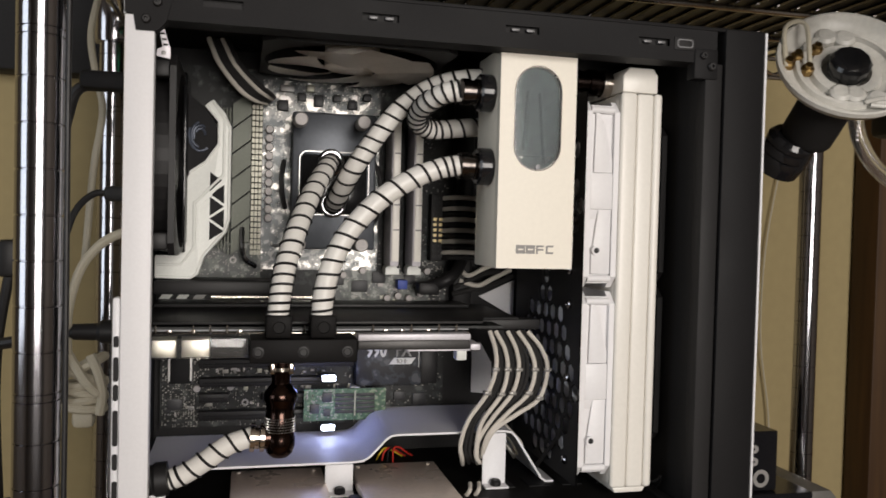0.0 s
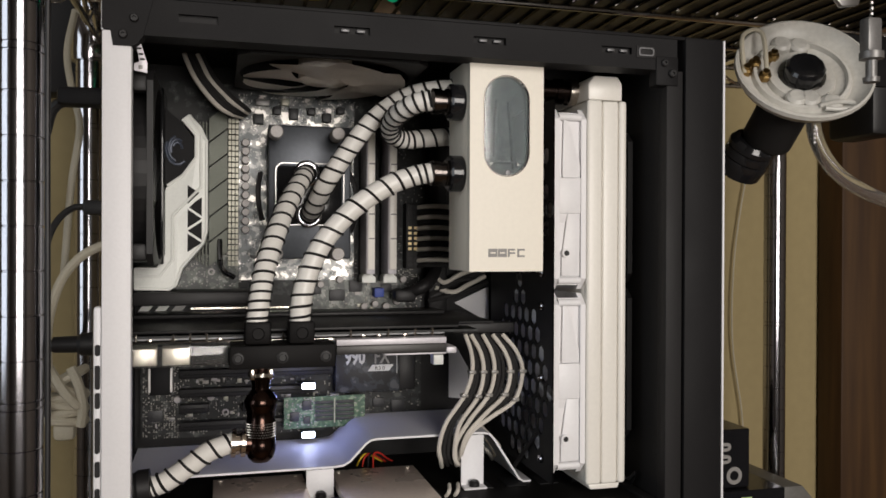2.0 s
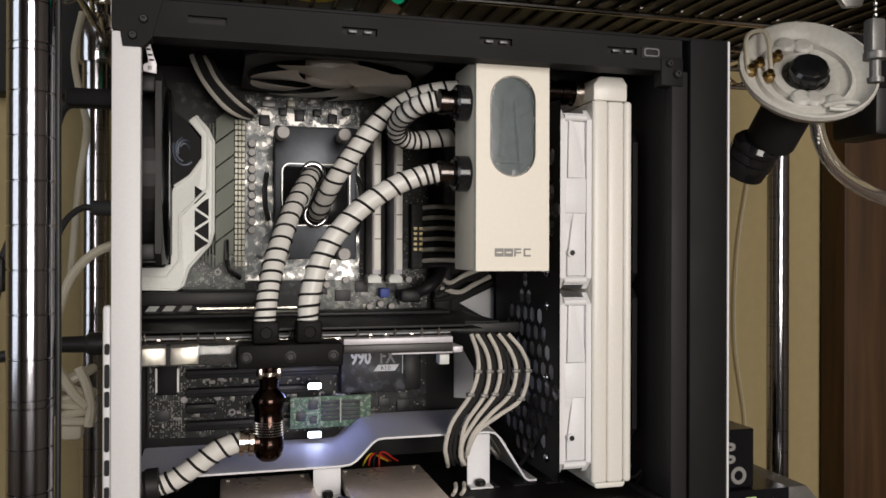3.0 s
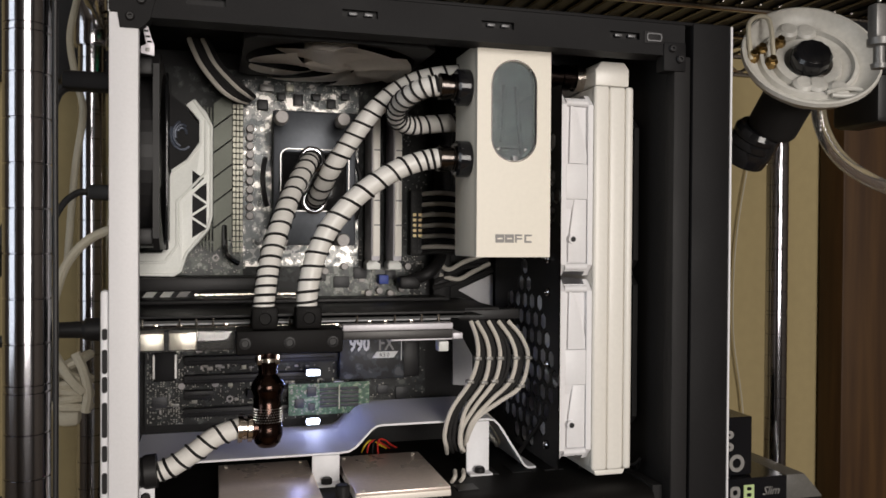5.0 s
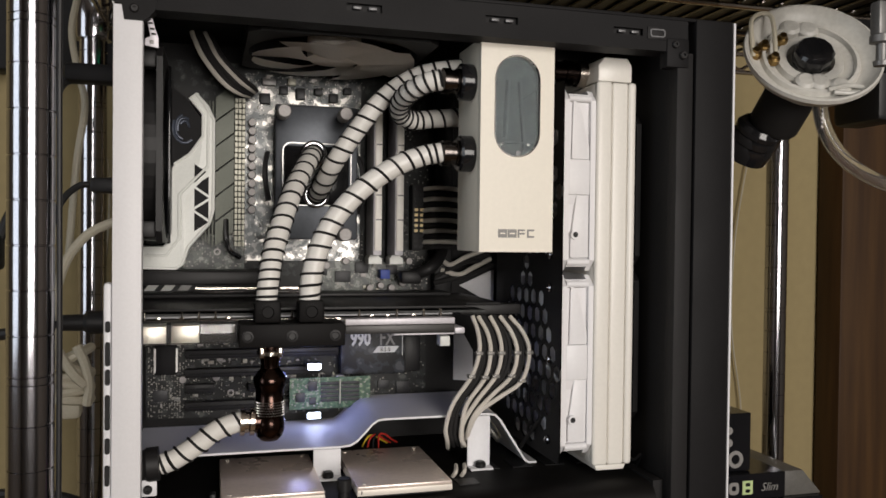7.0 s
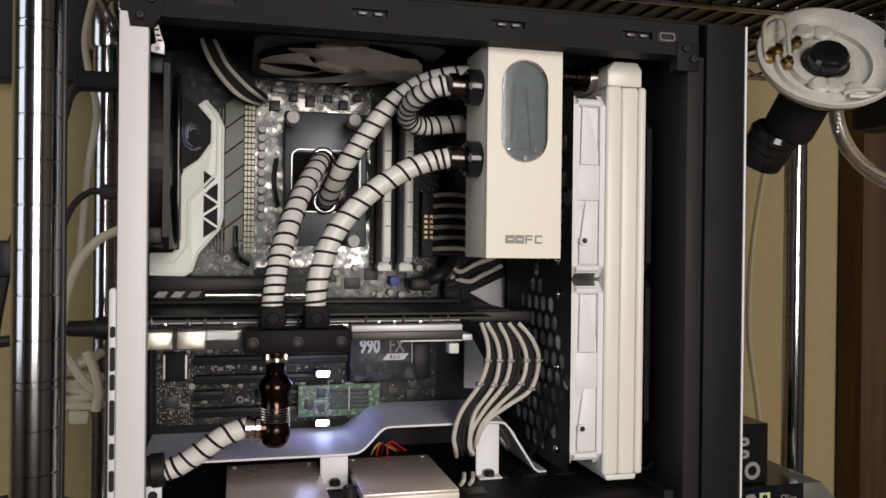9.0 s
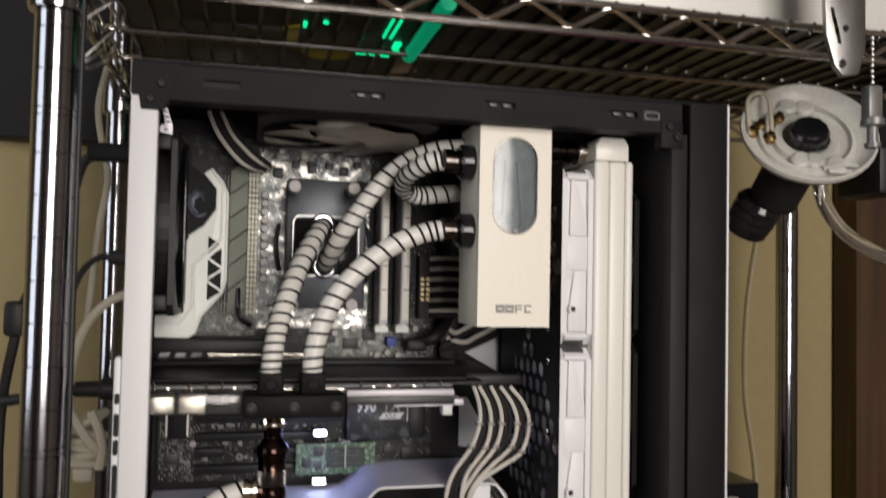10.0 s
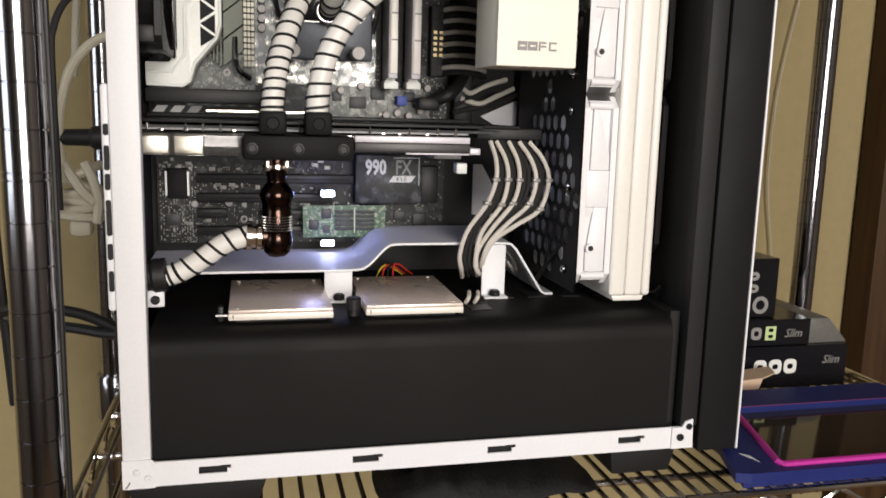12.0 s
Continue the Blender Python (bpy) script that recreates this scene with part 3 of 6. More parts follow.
# lower shroud with rolled top edge
sh = [(0.2, 1.137), (0.03, 1.137), (0.018, 1.1365), (0.0105, 1.1335), (0.0065, 1.128), (0.006, 1.12), (0.006, 1.04), (0.0075, 1.04), (0.0075, 1.12), (0.0085, 1.127), (0.012, 1.132), (0.019, 1.1347), (0.03, 1.1353), (0.2, 1.1353)]
part("shroud", prism(sh, "x", 0.0172, 0.3835), SHROUD, case, "black satin steel power supply shroud")
part("shroud_end", box(0.3835, 0.3915, 0.012, 0.2, 1.04, 1.139), BLACK, case)
for i in range(5):
    part("shroud_vent", box(0.238 + 0.028 * i, 0.254 + 0.028 * i, 0.075 if i else 0.04, 0.1 if i else 0.055, 1.1371, 1.1378), DARK if i > 1 else PLASTIC, case)
part("tray", box(0.0, 0.335, 0.1985, 0.2, 1.04, 1.486), BLACK, case, "black motherboard tray", smooth=False)
part("side_panel", box(0.0, 0.44, 0.203, 0.205, 1.037, 1.486), WHITE, case, "white closed side panel", smooth=False)
part("tray_window", prism([(0.284, 1.277), (0.318, 1.258), (0.318, 1.292)], "y", 0.1965, 0.1983), WHITE, case)
part("tray_window", prism([(0.279, 1.188), (0.279, 1.234), (0.287, 1.234), (0.298, 1.215), (0.298, 1.186)], "y", 0.1965, 0.1983), WHITE, case)
part("cable_bar", box(0.256, 0.274, 0.185, 0.198, 1.26, 1.46, 0.003), PLASTIC, case)
part("bottom_panel", box(0.0, 0.4, 0.012, 0.2, 1.0382, 1.0395), BLACK, case)
for x0, x1 in ((0.0, 0.09), (0.338, 0.392)):
    for y0, y1 in ((0.004, 0.045), (0.145, 0.19)):
        foot = box(x0, x1, y0, y1, SHELF, 1.0362, 0.002)
        for v in foot.verts:
            k_ = 1 - 0.14 * (1.0362 - v.co.z) / 0.0207
            v.co.x = (x0 + x1) / 2 + (v.co.x - (x0 + x1) / 2) * k_
            v.co.y = (y0 + y1) / 2 + (v.co.y - (y0 + y1) / 2) * k_
        part("foot", foot, RUBBER, case, "tapered black plastic foot")
# honeycomb plate in front of the fans
p = 0.0162
bm = bmesh.new()
cy, zc = 0.102, (1.225, 1.367)
row = 0
z = 1.148
while z < 1.446:
    for k in range(-1, 12):
        y = 0.03 + k * p + (p / 2 if row % 2 else 0)
        inside = any(math.hypot(y - cy, z - c) < 0.0655 for c in zc)
        R, r = p / math.sqrt(3), p / math.sqrt(3) - 0.0019
        oc = [(y + R * math.sin(math.pi / 3 * i), z + R * math.cos(math.pi / 3 * i)) for i in range(6)]
        if inside:
            ic = [(y + r * math.sin(math.pi / 3 * i), z + r * math.cos(math.pi / 3 * i)) for i in range(6)]
            plate_with_hole(oc, ic, "x", 0.3135, 0.315, bm)
        else:
            prism(oc, "x", 0.3135, 0.315, bm=bm)
    z += p * math.sqrt(3) / 2
    row += 1
bmesh.ops.remove_doubles(bm, verts=bm.verts, dist=2e-5)
for co, no in (((0, 0.031, 0), (0, 1, 0)), ((0, 0.176, 0), (0, -1, 0)), ((0, 0, 1.15), (0, 0, 1)), ((0, 0, 1.442), (0, 0, -1))):
    bmesh.ops.bisect_plane(bm, geom=bm.verts[:] + bm.edges[:] + bm.faces[:], plane_co=co, plane_no=no, clear_inner=True)
part("honeycomb_plate", bm, BLACK, case, "black steel plate with hexagon holes", smooth=False)
for z in (1.165, 1.228, 1.284, 1.31, 1.36, 1.425):
    screw((0.3135, 0.05, z), case, 0.0035, material=CHROME, direction=(-1, 0, 0))

part("strut", cyl((0.3125, 0.06, 1.182), (0.309, 0.11, 1.139), 0.0018, n=8), BLACK, case)

# ---------------------------------------------------------------- fans


def fan(base, h, axis_len, white, label, blades, blade_mat, frame_mat):
    """A square fan with its axis along x, made about its own centre at base; h: half its side."""
    ob = thing("case_fan", base, label, "fan", "fans of the computer case")
    c = Vector(base)
    bm = bmesh.new()
    n = 48
    sq, ci = square_round(c.y, c.z, h, h * 0.955, n)
    t = 0.0042
    a = axis_len / 2
    plate_with_hole(sq, ci, "x", c.x - a, c.x - a + t, bm)
    plate_with_hole(sq, ci, "x", c.x + a - t, c.x + a, bm)
    o2 = [(c.y + h * 0.985 * math.cos(2 * math.pi * (i + 0.5) / n), c.z + h * 0.985 * math.sin(2 * math.pi * (i + 0.5) / n)) for i in range(n)]
    plate_with_hole(o2, ci, "x", c.x - a + t, c.x + a - t, bm)
    part("frame", bm, frame_mat, ob, smooth=False)
    for sy in (-1, 1):
        for sz in (-1, 1):
            y, z = c.y + sy * h * 0.86, c.z + sz * h * 0.86
            part("corner_post", box(c.x - a + t, c.x + a - t, y - 0.006, y + 0.006, z - 0.006, z + 0.006, 0.002), frame_mat, ob)
    part("hub", lathe((c.x - a * 0.8, c.y, c.z), (1, 0, 0), [(0, h * 0.28), (0.001, h * 0.31), (a * 1.5, h * 0.31)], 24), blade_mat, ob)
    for k in range(blades):
        bm = bmesh.new()
        rows = []
        for i in range(6):
            r = h * (0.3 + 0.62 * i / 5)
            w = 0.5 + 0.1 * i / 5
            lean = 0.28 * i / 5
            col = []
            for j in range(6):
                f = j / 5 - 0.5
                ang = 2 * math.pi * k / blades + w * 1.35 * f + lean
                col.append(bm.verts.new((c.x + a * 1.3 * f * (1 - 0.35 * i / 5) , c.y + r * math.cos(ang), c.z + r * math.sin(ang))))
            rows.append(col)
        for u, v in zip(rows, rows[1:]):
            for j in range(5):
                bm.faces.new((u[j], u[j + 1], v[j + 1], v[j]))
        bmesh.ops.recalc_face_normals(bm, faces=bm.faces)
        bmesh.ops.solidify(bm, geom=bm.faces[:], thickness=0.0014)
        part("blade", bm, blade_mat, ob)
    return ob


for zc_ in (1.225, 1.367):
    f = fan((0.3286, 0.102, zc_), 0.0695, 0.0262, True, "white square cooling fan clamped to the white radiator", 7, FANWHITE, FANWHITE)
    part("side_wall", box(0.3196, 0.3376, 0.0362, 0.0378, zc_ - 0.066, zc_ + 0.066), FANWHITE, f)
    part("side_band", box(0.3198, 0.3374, 0.0328, 0.0361, zc_ - 0.011, zc_ + 0.016, 0.0006), FANWHITE, f)
    part("side_ramp", prism([(0.3225, zc_ + 0.0162), (0.3372, zc_ + 0.0162), (0.3372, zc_ + 0.026), (0.33, zc_ + 0.052), (0.3235, zc_ + 0.064)], "y", 0.0338, 0.0361, 0.0006), FANWHITE, f)
    part("side_ramp", prism([(0.3372, zc_ - 0.0112), (0.327, zc_ - 0.0112), (0.3222, zc_ - 0.046), (0.3222, zc_ - 0.059), (0.3372, zc_ - 0.059)], "y", 0.0338, 0.0361, 0.0006), FANWHITE, f)
    part("corner_bar", cyl((0.3194, 0.0352, zc_ + 0.0625), (0.3376, 0.0352, zc_ + 0.0625), 0.0028, n=12), FANWHITE, f)
    part("corner_bar", cyl((0.3194, 0.0352, zc_ - 0.0625), (0.3376, 0.0352, zc_ - 0.0625), 0.0028, n=12), FANWHITE, f)
    part("screw_hole", cyl((0.3254, 0.0313, zc_ - 0.0415), (0.3254, 0.034, zc_ - 0.0415), 0.0021, n=12), PLASTIC, f)
    part("boss", cyl((0.3254, 0.0316, zc_ - 0.0415), (0.3254, 0.04, zc_ - 0.0415), 0.0036, n=16), FANWHITE, f)
fan((0.0135, 0.118, 1.384), 0.068, 0.025, False, "black square exhaust fan on the rear panel", 7, PLASTIC, PLASTIC)

for zc_ in (1.236, 1.362):
    fan((0.3846, 0.112, zc_), 0.0605, 0.0136, False, "black intake fan between the radiator and the front panel", 7, FANGREY, PLASTIC)

# fan under the top panel, axis upright
tf = thing("top_fan", (0.15, 0.1, 1.484), "black top fan with smoky grey blades", "fan", "fans of the computer case")
sq, ci = square_round(0.15, 0.1, 0.068, 0.0655, 48)
bm = plate_with_hole(sq, ci, "z", 1.4625, 1.466)
plate_with_hole(sq, ci, "z", 1.48, 1.484, bm)
o2 = [(0.15 + 0.067 * math.cos(2 * math.pi * (i + 0.5) / 48), 0.1 + 0.067 * math.sin(2 * math.pi * (i + 0.5) / 48)) for i in range(48)]
plate_with_hole(o2, ci, "z", 1.466, 1.48, bm)
part("frame", bm, BLACK, tf, smooth=False)
for cx in (0.0825, 0.2065):
    for cy in (0.0325, 0.1565):
        part("corner_post", box(cx, cx + 0.011, cy, cy + 0.011, 1.466, 1.48, 0.002), BLACK, tf)
part("hub", lathe((0.15, 0.1, 1.458), (0, 0, 1), [(0, 0.018), (0.002, 0.021), (0.022, 0.021)], 24), SMOKE, tf)
for k in range(7):
    bm = bmesh.new()
    rows = []
    for i in range(6):
        r = 0.021 + 0.042 * i / 5
        col = []
        for j in range(6):
            f_ = j / 5 - 0.5
            ang = 2 * math.pi * (k + 0.62) / 7 + 1.2 * f_ + 0.35 * i / 5
            col.append(bm.verts.new((0.15 + r * math.cos(ang), 0.1 + r * math.sin(ang), 1.4585 - (0.0085 - 0.0035 * i / 5) * f_ - 0.001 * math.cos(math.pi * f_))))
        rows.append(col)
    for u, v in zip(rows, rows[1:]):
        for j in range(5):
            bm.faces.new((u[j], u[j + 1], v[j + 1], v[j]))
    bmesh.ops.solidify(bm, geom=bm.faces[:], thickness=0.0014)
    part("blade", bm, SMOKE, tf)

# ---------------------------------------------------------------- radiator
rd = thing("radiator", (0.36, 0.1, 1.143), "long white water cooling radiator with ribbed side", "radiator")
bm = box(0.342, 0.3752, 0.0345, 0.172, 1.147, 1.443, 0.003, 3)
part("core", bm, RADWHITE, rd)
part("side_channel", box(0.342, 0.3548, 0.0305, 0.036, 1.147, 1.4435, 0.0025, 3), RADWHITE, rd)
part("side_channel", box(0.3688, 0.3752, 0.0305, 0.036, 1.147, 1.4435, 0.0025, 3), RADWHITE, rd)
part("side_rib", box(0.355, 0.3686, 0.0314, 0.0362, 1.147, 1.443, 0.002, 3), RADWHITE, rd)
part("tank", prism([(0.3435, 1.4436), (0.3722, 1.4436), (0.3722, 1.457), (0.3685, 1.4625), (0.3485, 1.4625), (0.3435, 1.456)], "y", 0.033, 0.17, 0.0015), RADWHITE, rd, "white end tank")
part("tank", prism([(0.345, 1.1468), (0.3722, 1.1468), (0.3702, 1.1425), (0.347, 1.1425)], "y", 0.034, 0.17, 0.001), RADWHITE, rd)
part("fitting", lathe((0.337, 0.06, 1.4535), (-1, 0, 0), [(0, 0.0085), (0.004, 0.0085), (0.0045, 0.0102), (0.011, 0.0102), (0.0115, 0.0088), (0.018, 0.0088), (0.0185, 0.0098), (0.029, 0.0098), (0.0292, 0.008)], 24), BLACKNICKEL, rd, "black nickel hose fitting")
part("port", lathe((0.344, 0.06, 1.4535), (-1, 0, 0), [(0, 0.0105), (0.007, 0.0105), (0.007, 0.009)], 20), NICKEL, rd)

# ---------------------------------------------------------------- reservoir
rs = thing("reservoir", (0.268, 0.034, 1.311), "cream white box reservoir with an oval sight window", "reservoir")


def arch(up):
    """The face between the straight sides and the round end of the window."""
    zc_ = 1.4366 if up else 1.399
    ze = 1.4658 if up else 1.378
    pts = [(0.2884, ze), (0.2536, ze)]
    n = 16
    for i in range(n + 1):
        a = math.pi - math.pi * i / n
        pts.append((0.271 + 0.0172 * math.cos(a), zc_ + (0.0172 * math.sin(a) if up else -0.0172 * math.sin(a))))
    b = bmesh.new()
    lo = [b.verts.new((x, 0.0158, z)) for x, z in pts]
    hi = [b.verts.new((x, 0.022, z)) for x, z in pts]
    arc_lo, arc_hi = lo[2:], hi[2:]
    top_lo = [b.verts.new((v.co.x, 0.0158, ze)) for v in arc_lo]
    top_hi = [b.verts.new((v.co.x, 0.022, ze)) for v in arc_hi]
    for i in range(n):
        b.faces.new((arc_lo[i], arc_lo[i + 1], top_lo[i + 1], top_lo[i]))
        b.faces.new((arc_lo[i], arc_lo[i + 1], arc_hi[i + 1], arc_hi[i]))
        b.faces.new((top_lo[i], top_lo[i + 1], top_hi[i + 1], top_hi[i]))
    bmesh.ops.delete(b, geom=[v for v in b.verts if not v.link_faces], context="VERTS")
    bmesh.ops.remove_doubles(b, verts=b.verts, dist=1e-5)
    return b


face = bmesh.new()
for x0, x1, z0, z1 in ((0.243, 0.2995, 1.3122, 1.378), (0.243, 0.2538, 1.378, 1.4658), (0.2882, 0.2995, 1.378, 1.4658)):
    box(x0, x1, 0.0158, 0.022, z0, z1, bm=face)
for up_ in (True, False):
    tmp_me = bpy.data.meshes.new("arch")
    ab = arch(up_)
    ab.to_mesh(tmp_me)
    ab.free()
    face.from_mesh(tmp_me)
    bpy.data.meshes.remove(tmp_me)
bmesh.ops.remove_doubles(face, verts=face.verts, dist=2e-5)
part("face", face, CREAM, rs, "cream front plate", smooth=False)
part("body", box(0.243, 0.2995, 0.0222, 0.071, 1.3122, 1.4658, 0.001), CREAM, rs)
part("chamber", prism(stadium(0.271, 1.4178, 0.0171, 0.0365, 14), "y", 0.0215, 0.0221), RESIN, rs, "grey coolant chamber")
part("window", prism(stadium(0.271, 1.4178, 0.0168, 0.0362, 14), "y", 0.0172, 0.0188), GLASS, rs, "clear oval window")
part("window_ring", plate_with_hole(stadium(0.271, 1.4178, 0.0176, 0.0369, 14), stadium(0.271, 1.4178, 0.0169, 0.0362, 14), "y", 0.0154, 0.0185), SMOKEDNICKEL, rs, "dark chrome window ring")
part("inner_tube", cyl((0.2785, 0.0213, 1.387), (0.2742, 0.0213, 1.436), 0.0016, n=12), RESIN, rs)
part("inner_tube", cyl((0.2752, 0.0212, 1.423), (0.286, 0.0212, 1.4305), 0.0009, n=12), RESIN, rs)
part("inner_tube", cyl((0.2632, 0.0213, 1.396), (0.2655, 0.0213, 1.437), 0.0018, n=12), RESIN, rs)
# the coolant's surface line, with two nickel beads modelled as its glints
part("liquid_line", box(0.2562, 0.2858, 0.0197, 0.0214, 1.391, 1.3926, 0.0005), RESIN, rs)
for x_ in (0.2605, 0.281):
    part("glint_bead", lathe((x_, 0.0195, 1.3905), (0, -1, 0), [(0, 0.0014), (0.0006, 0.0012), (0.0007, 0)], 12), NICKEL, rs, "bright bead standing in for a glint")
part("drain_screw", lathe((0.2722, 0.0172, 1.3838), (0, -1, 0), [(0, 0.0022), (0.001, 0.002), (0.0012, 0)], 14), DARKSTEEL, rs)
for i, (x0, w) in enumerate(((0.2572, 0.0068), (0.2645, 0.0068))):
    part("logo_block", box(x0, x0 + w, 0.0154, 0.0157, 1.3227, 1.3287), GREYPRINT, rs)
    part("logo_bar", box(x0 + 0.0015, x0 + w - 0.0015, 0.0151, 0.01535, 1.3252, 1.3262), CREAM, rs)
for x0 in (0.2722, 0.2795):
    part("logo_bar", box(x0, x0 + 0.0055, 0.0154, 0.0157, 1.3274, 1.3287), GREYPRINT, rs)
    part("logo_bar", box(x0, x0 + 0.0013, 0.0154, 0.0157, 1.3227, 1.3274), GREYPRINT, rs)
    part("logo_bar", box(x0 + 0.0013, x0 + 0.0055, 0.0154, 0.0157, 1.3227 if x0 > 0.278 else 1.325, 1.324 if x0 > 0.278 else 1.3262), GREYPRINT, rs)
part("mount", box(0.266, 0.272, 0.03, 0.05, 1.4658, 1.477, 0.001), STEEL, rs)
part("mount", box(0.274, 0.2765, 0.03, 0.05, 1.4658, 1.477, 0.001), STEEL, rs)
for z in (1.4365, 1.384):
    part("port_ring", lathe((0.2432, 0.0365, z), (-1, 0, 0), [(0, 0.0125), (0.001, 0.0134), (0.0095, 0.0134), (0.011, 0.012), (0.011, 0.009)], 26), GLOSSBLACK, rs, "black port ring")
    part("fitting", lathe((0.2322, 0.0362, z), (-1, 0, 0), [(0, 0.0095), (0.002, 0.0098), (0.0025, 0.0085), (0.006, 0.0085), (0.0065, 0.0095), (0.012, 0.0095), (0.0125, 0.0083)], 24), SMOKEDNICKEL, rs, "smoked nickel clamp fitting")

# ---------------------------------------------------------------- hoses


def hose(pts, pitch=0.0095, r=0.0073, label="white coolant hose wrapped in a black wire coil", n=70):
    path = spline(pts, n)
    ob = thing("coolant_hose", pts[0], label, "hose", "coolant hoses")
    part("tube", sweep(path, r, 18), HOSE, ob)
    part("coil", coil(path, r + 0.0002, pitch, 0.00105), RUBBER, ob, "black anti-kink coil")
    return ob


hose([(0.0952, 0.0352, 1.2765), (0.0972, 0.0371, 1.2939), (0.101, 0.0436, 1.3136), (0.109, 0.0567, 1.3377), (0.1203, 0.0824, 1.3626), (0.1339, 0.1167, 1.3839), (0.1405, 0.142, 1.391)])
hose([(0.1248, 0.0352, 1.2764), (0.1262, 0.0352, 1.2938), (0.1322, 0.0363, 1.3155), (0.1432, 0.038, 1.3357), (0.1633, 0.0385, 1.3575), (0.1872, 0.0375, 1.3737), (0.207, 0.0365, 1.3815), (0.2195, 0.0345, 1.384)])
hose([(0.1425, 0.148, 1.356), (0.144, 0.128, 1.361), (0.152, 0.103, 1.381), (0.166, 0.097, 1.403), (0.185, 0.092, 1.428), (0.207, 0.084, 1.445), (0.23, 0.072, 1.4515), (0.26, 0.064, 1.4525), (0.285, 0.061, 1.4535), (0.308, 0.06, 1.4535)])
hose([(0.2195, 0.0345, 1.4365), (0.209, 0.0385, 1.435), (0.2, 0.052, 1.43), (0.197, 0.07, 1.425), (0.2, 0.086, 1.419), (0.2125, 0.096, 1.4155), (0.23, 0.099, 1.4175), (0.26, 0.1, 1.421), (0.29, 0.1, 1.424)], pitch=0.0085)
hose([(0.0262, 0.0362, 1.1678), (0.0354, 0.0362, 1.1708), (0.05, 0.0362, 1.1798), (0.064, 0.0362, 1.1895), (0.0812, 0.0362, 1.195)], pitch=0.0093, r=0.0069)
cf = thing("hose_fitting", (0.02, 0.036, 1.169), "black ribbed hose fitting at the rear panel", "fitting")
part("body", lathe((0.001, 0.0362, 1.1668), (1, 0, 0.08), [(0, 0.0099), (0.0155, 0.0099), (0.0174, 0.0113), (0.025, 0.0113), (0.0254, 0.008)], 24), PLASTIC, cf)
part("tab", box(0.0118, 0.0245, 0.0343, 0.0358, 1.1472, 1.1587, 0.001), WHITE, cf, "white bracket tab")
screw((0.0188, 0.0343, 1.1521), cf, 0.003, material=PLASTIC)
ef = thing("elbow_fitting", (0.098, 0.036, 1.187), "dark brown chrome elbow fitting with knurled ring", "fitting")
part("stem", lathe((0.0982, 0.0358, 1.2467), (0, 0, -1), [(0, 0.008), (0.0035, 0.008), (0.006, 0.0078), (0.0125, 0.0064), (0.0158, 0.0064), (0.0175, 0.0078), (0.0215, 0.0108), (0.0238, 0.0116), (0.027, 0.0112), (0.0305, 0.0099), (0.0365, 0.0097), (0.0376, 0.0101), (0.049, 0.0101), (0.05, 0.0098), (0.053, 0.0104), (0.058, 0.0104), (0.063, 0.0088), (0.066, 0.0058), (0.0672, 0.0)], 28), BROWNNICKEL, ef)
for dx_ in (-0.0062, 0.0062):
    part("clamp_lug", box(0.0982 + dx_ - 0.0016, 0.0982 + dx_ + 0.0016, 0.0272, 0.0305, 1.2385, 1.2455, 0.0006), NICKEL, ef, "nickel clamp lug")
part("neck_ring", lathe((0.0982, 0.0358, 1.2428), (0, 0, -1), [(0, 0.0083), (0.0003, 0.0091), (0.0028, 0.0091), (0.0031, 0.0083)], 24), NICKEL, ef)
kr = bmesh.new()
for a in range(36):
    for k in range(6):
        t0 = 2 * math.pi * (a + 0.5 * (k % 2)) / 36
        cc = Vector((0.0982 + 0.0102 * math.cos(t0), 0.0358 + 0.0102 * math.sin(t0), 1.2078 - 0.0018 * k))
        bmesh.ops.create_cone(kr, cap_ends=True, segments=4, radius1=0.0009, radius2=0.0002, depth=0.0009, matrix=Matrix.Translation(cc) @ Vector((0, 0, 1)).rotation_difference(Vector((math.cos(t0), math.sin(t0), 0))).to_matrix().to_4x4())
tagged(part("knurling", kr, STEEL, ef, smooth=False), kind="stuff")
part("side_arm", lathe((0.0977, 0.0358, 1.1937), (-1, 0, 0.03), [(0, 0.008), (0.0113, 0.008), (0.0118, 0.0074), (0.0147, 0.0074)], 24), BROWNNICKEL, ef)
for dx, r_ in ((0.0095, 0.0098), (0.0132, 0.008), (0.0161, 0.0098)):
    part("clamp_ring", lathe((0.0977 - dx, 0.0358, 1.1942), (-1, 0, 0.05), [(0, r_ - 0.002), (0.0002, r_), (0.0032, r_), (0.0034, r_ - 0.002)], 26), NICKEL, ef, "nickel clamp ring")

# ---------------------------------------------------------------- motherboard
mb = thing("motherboard", (0.13, 0.192, 1.165), "black motherboard with grey blotched print and pale armour", "motherboard")
YB = 0.19
part("board", box(0.006, 0.25, YB, YB + 0.0016, 1.165, 1.47), PCB, mb)
part("printed_zone", box(0.0865, 0.187, YB - 0.0006, YB - 0.0001, 1.3, 1.462), CAMO, mb, "grey blotched printed zone")
part("printed_zone", box(0.14, 0.235, YB - 0.0006, YB - 0.0001, 1.268, 1.2995), CAMOLOW, mb)
for x_ in (0.004, 0.0175, 0.031):
    part("slanted_stripe", prism([(x_, 1.2742), (x_ + 0.0085, 1.2742), (x_ + 0.0125, 1.2795), (x_ + 0.004, 1.2795)], "y", YB - 0.0012, YB - 0.0003), IOWHITE if x_ < 0.03 else BARGREY, mb, "pale slanted stripe")
part("bright_line", box(0.046, 0.136, YB - 0.0016, YB - 0.0002, 1.2752, 1.2768), NICKEL, mb, "bright metal line")
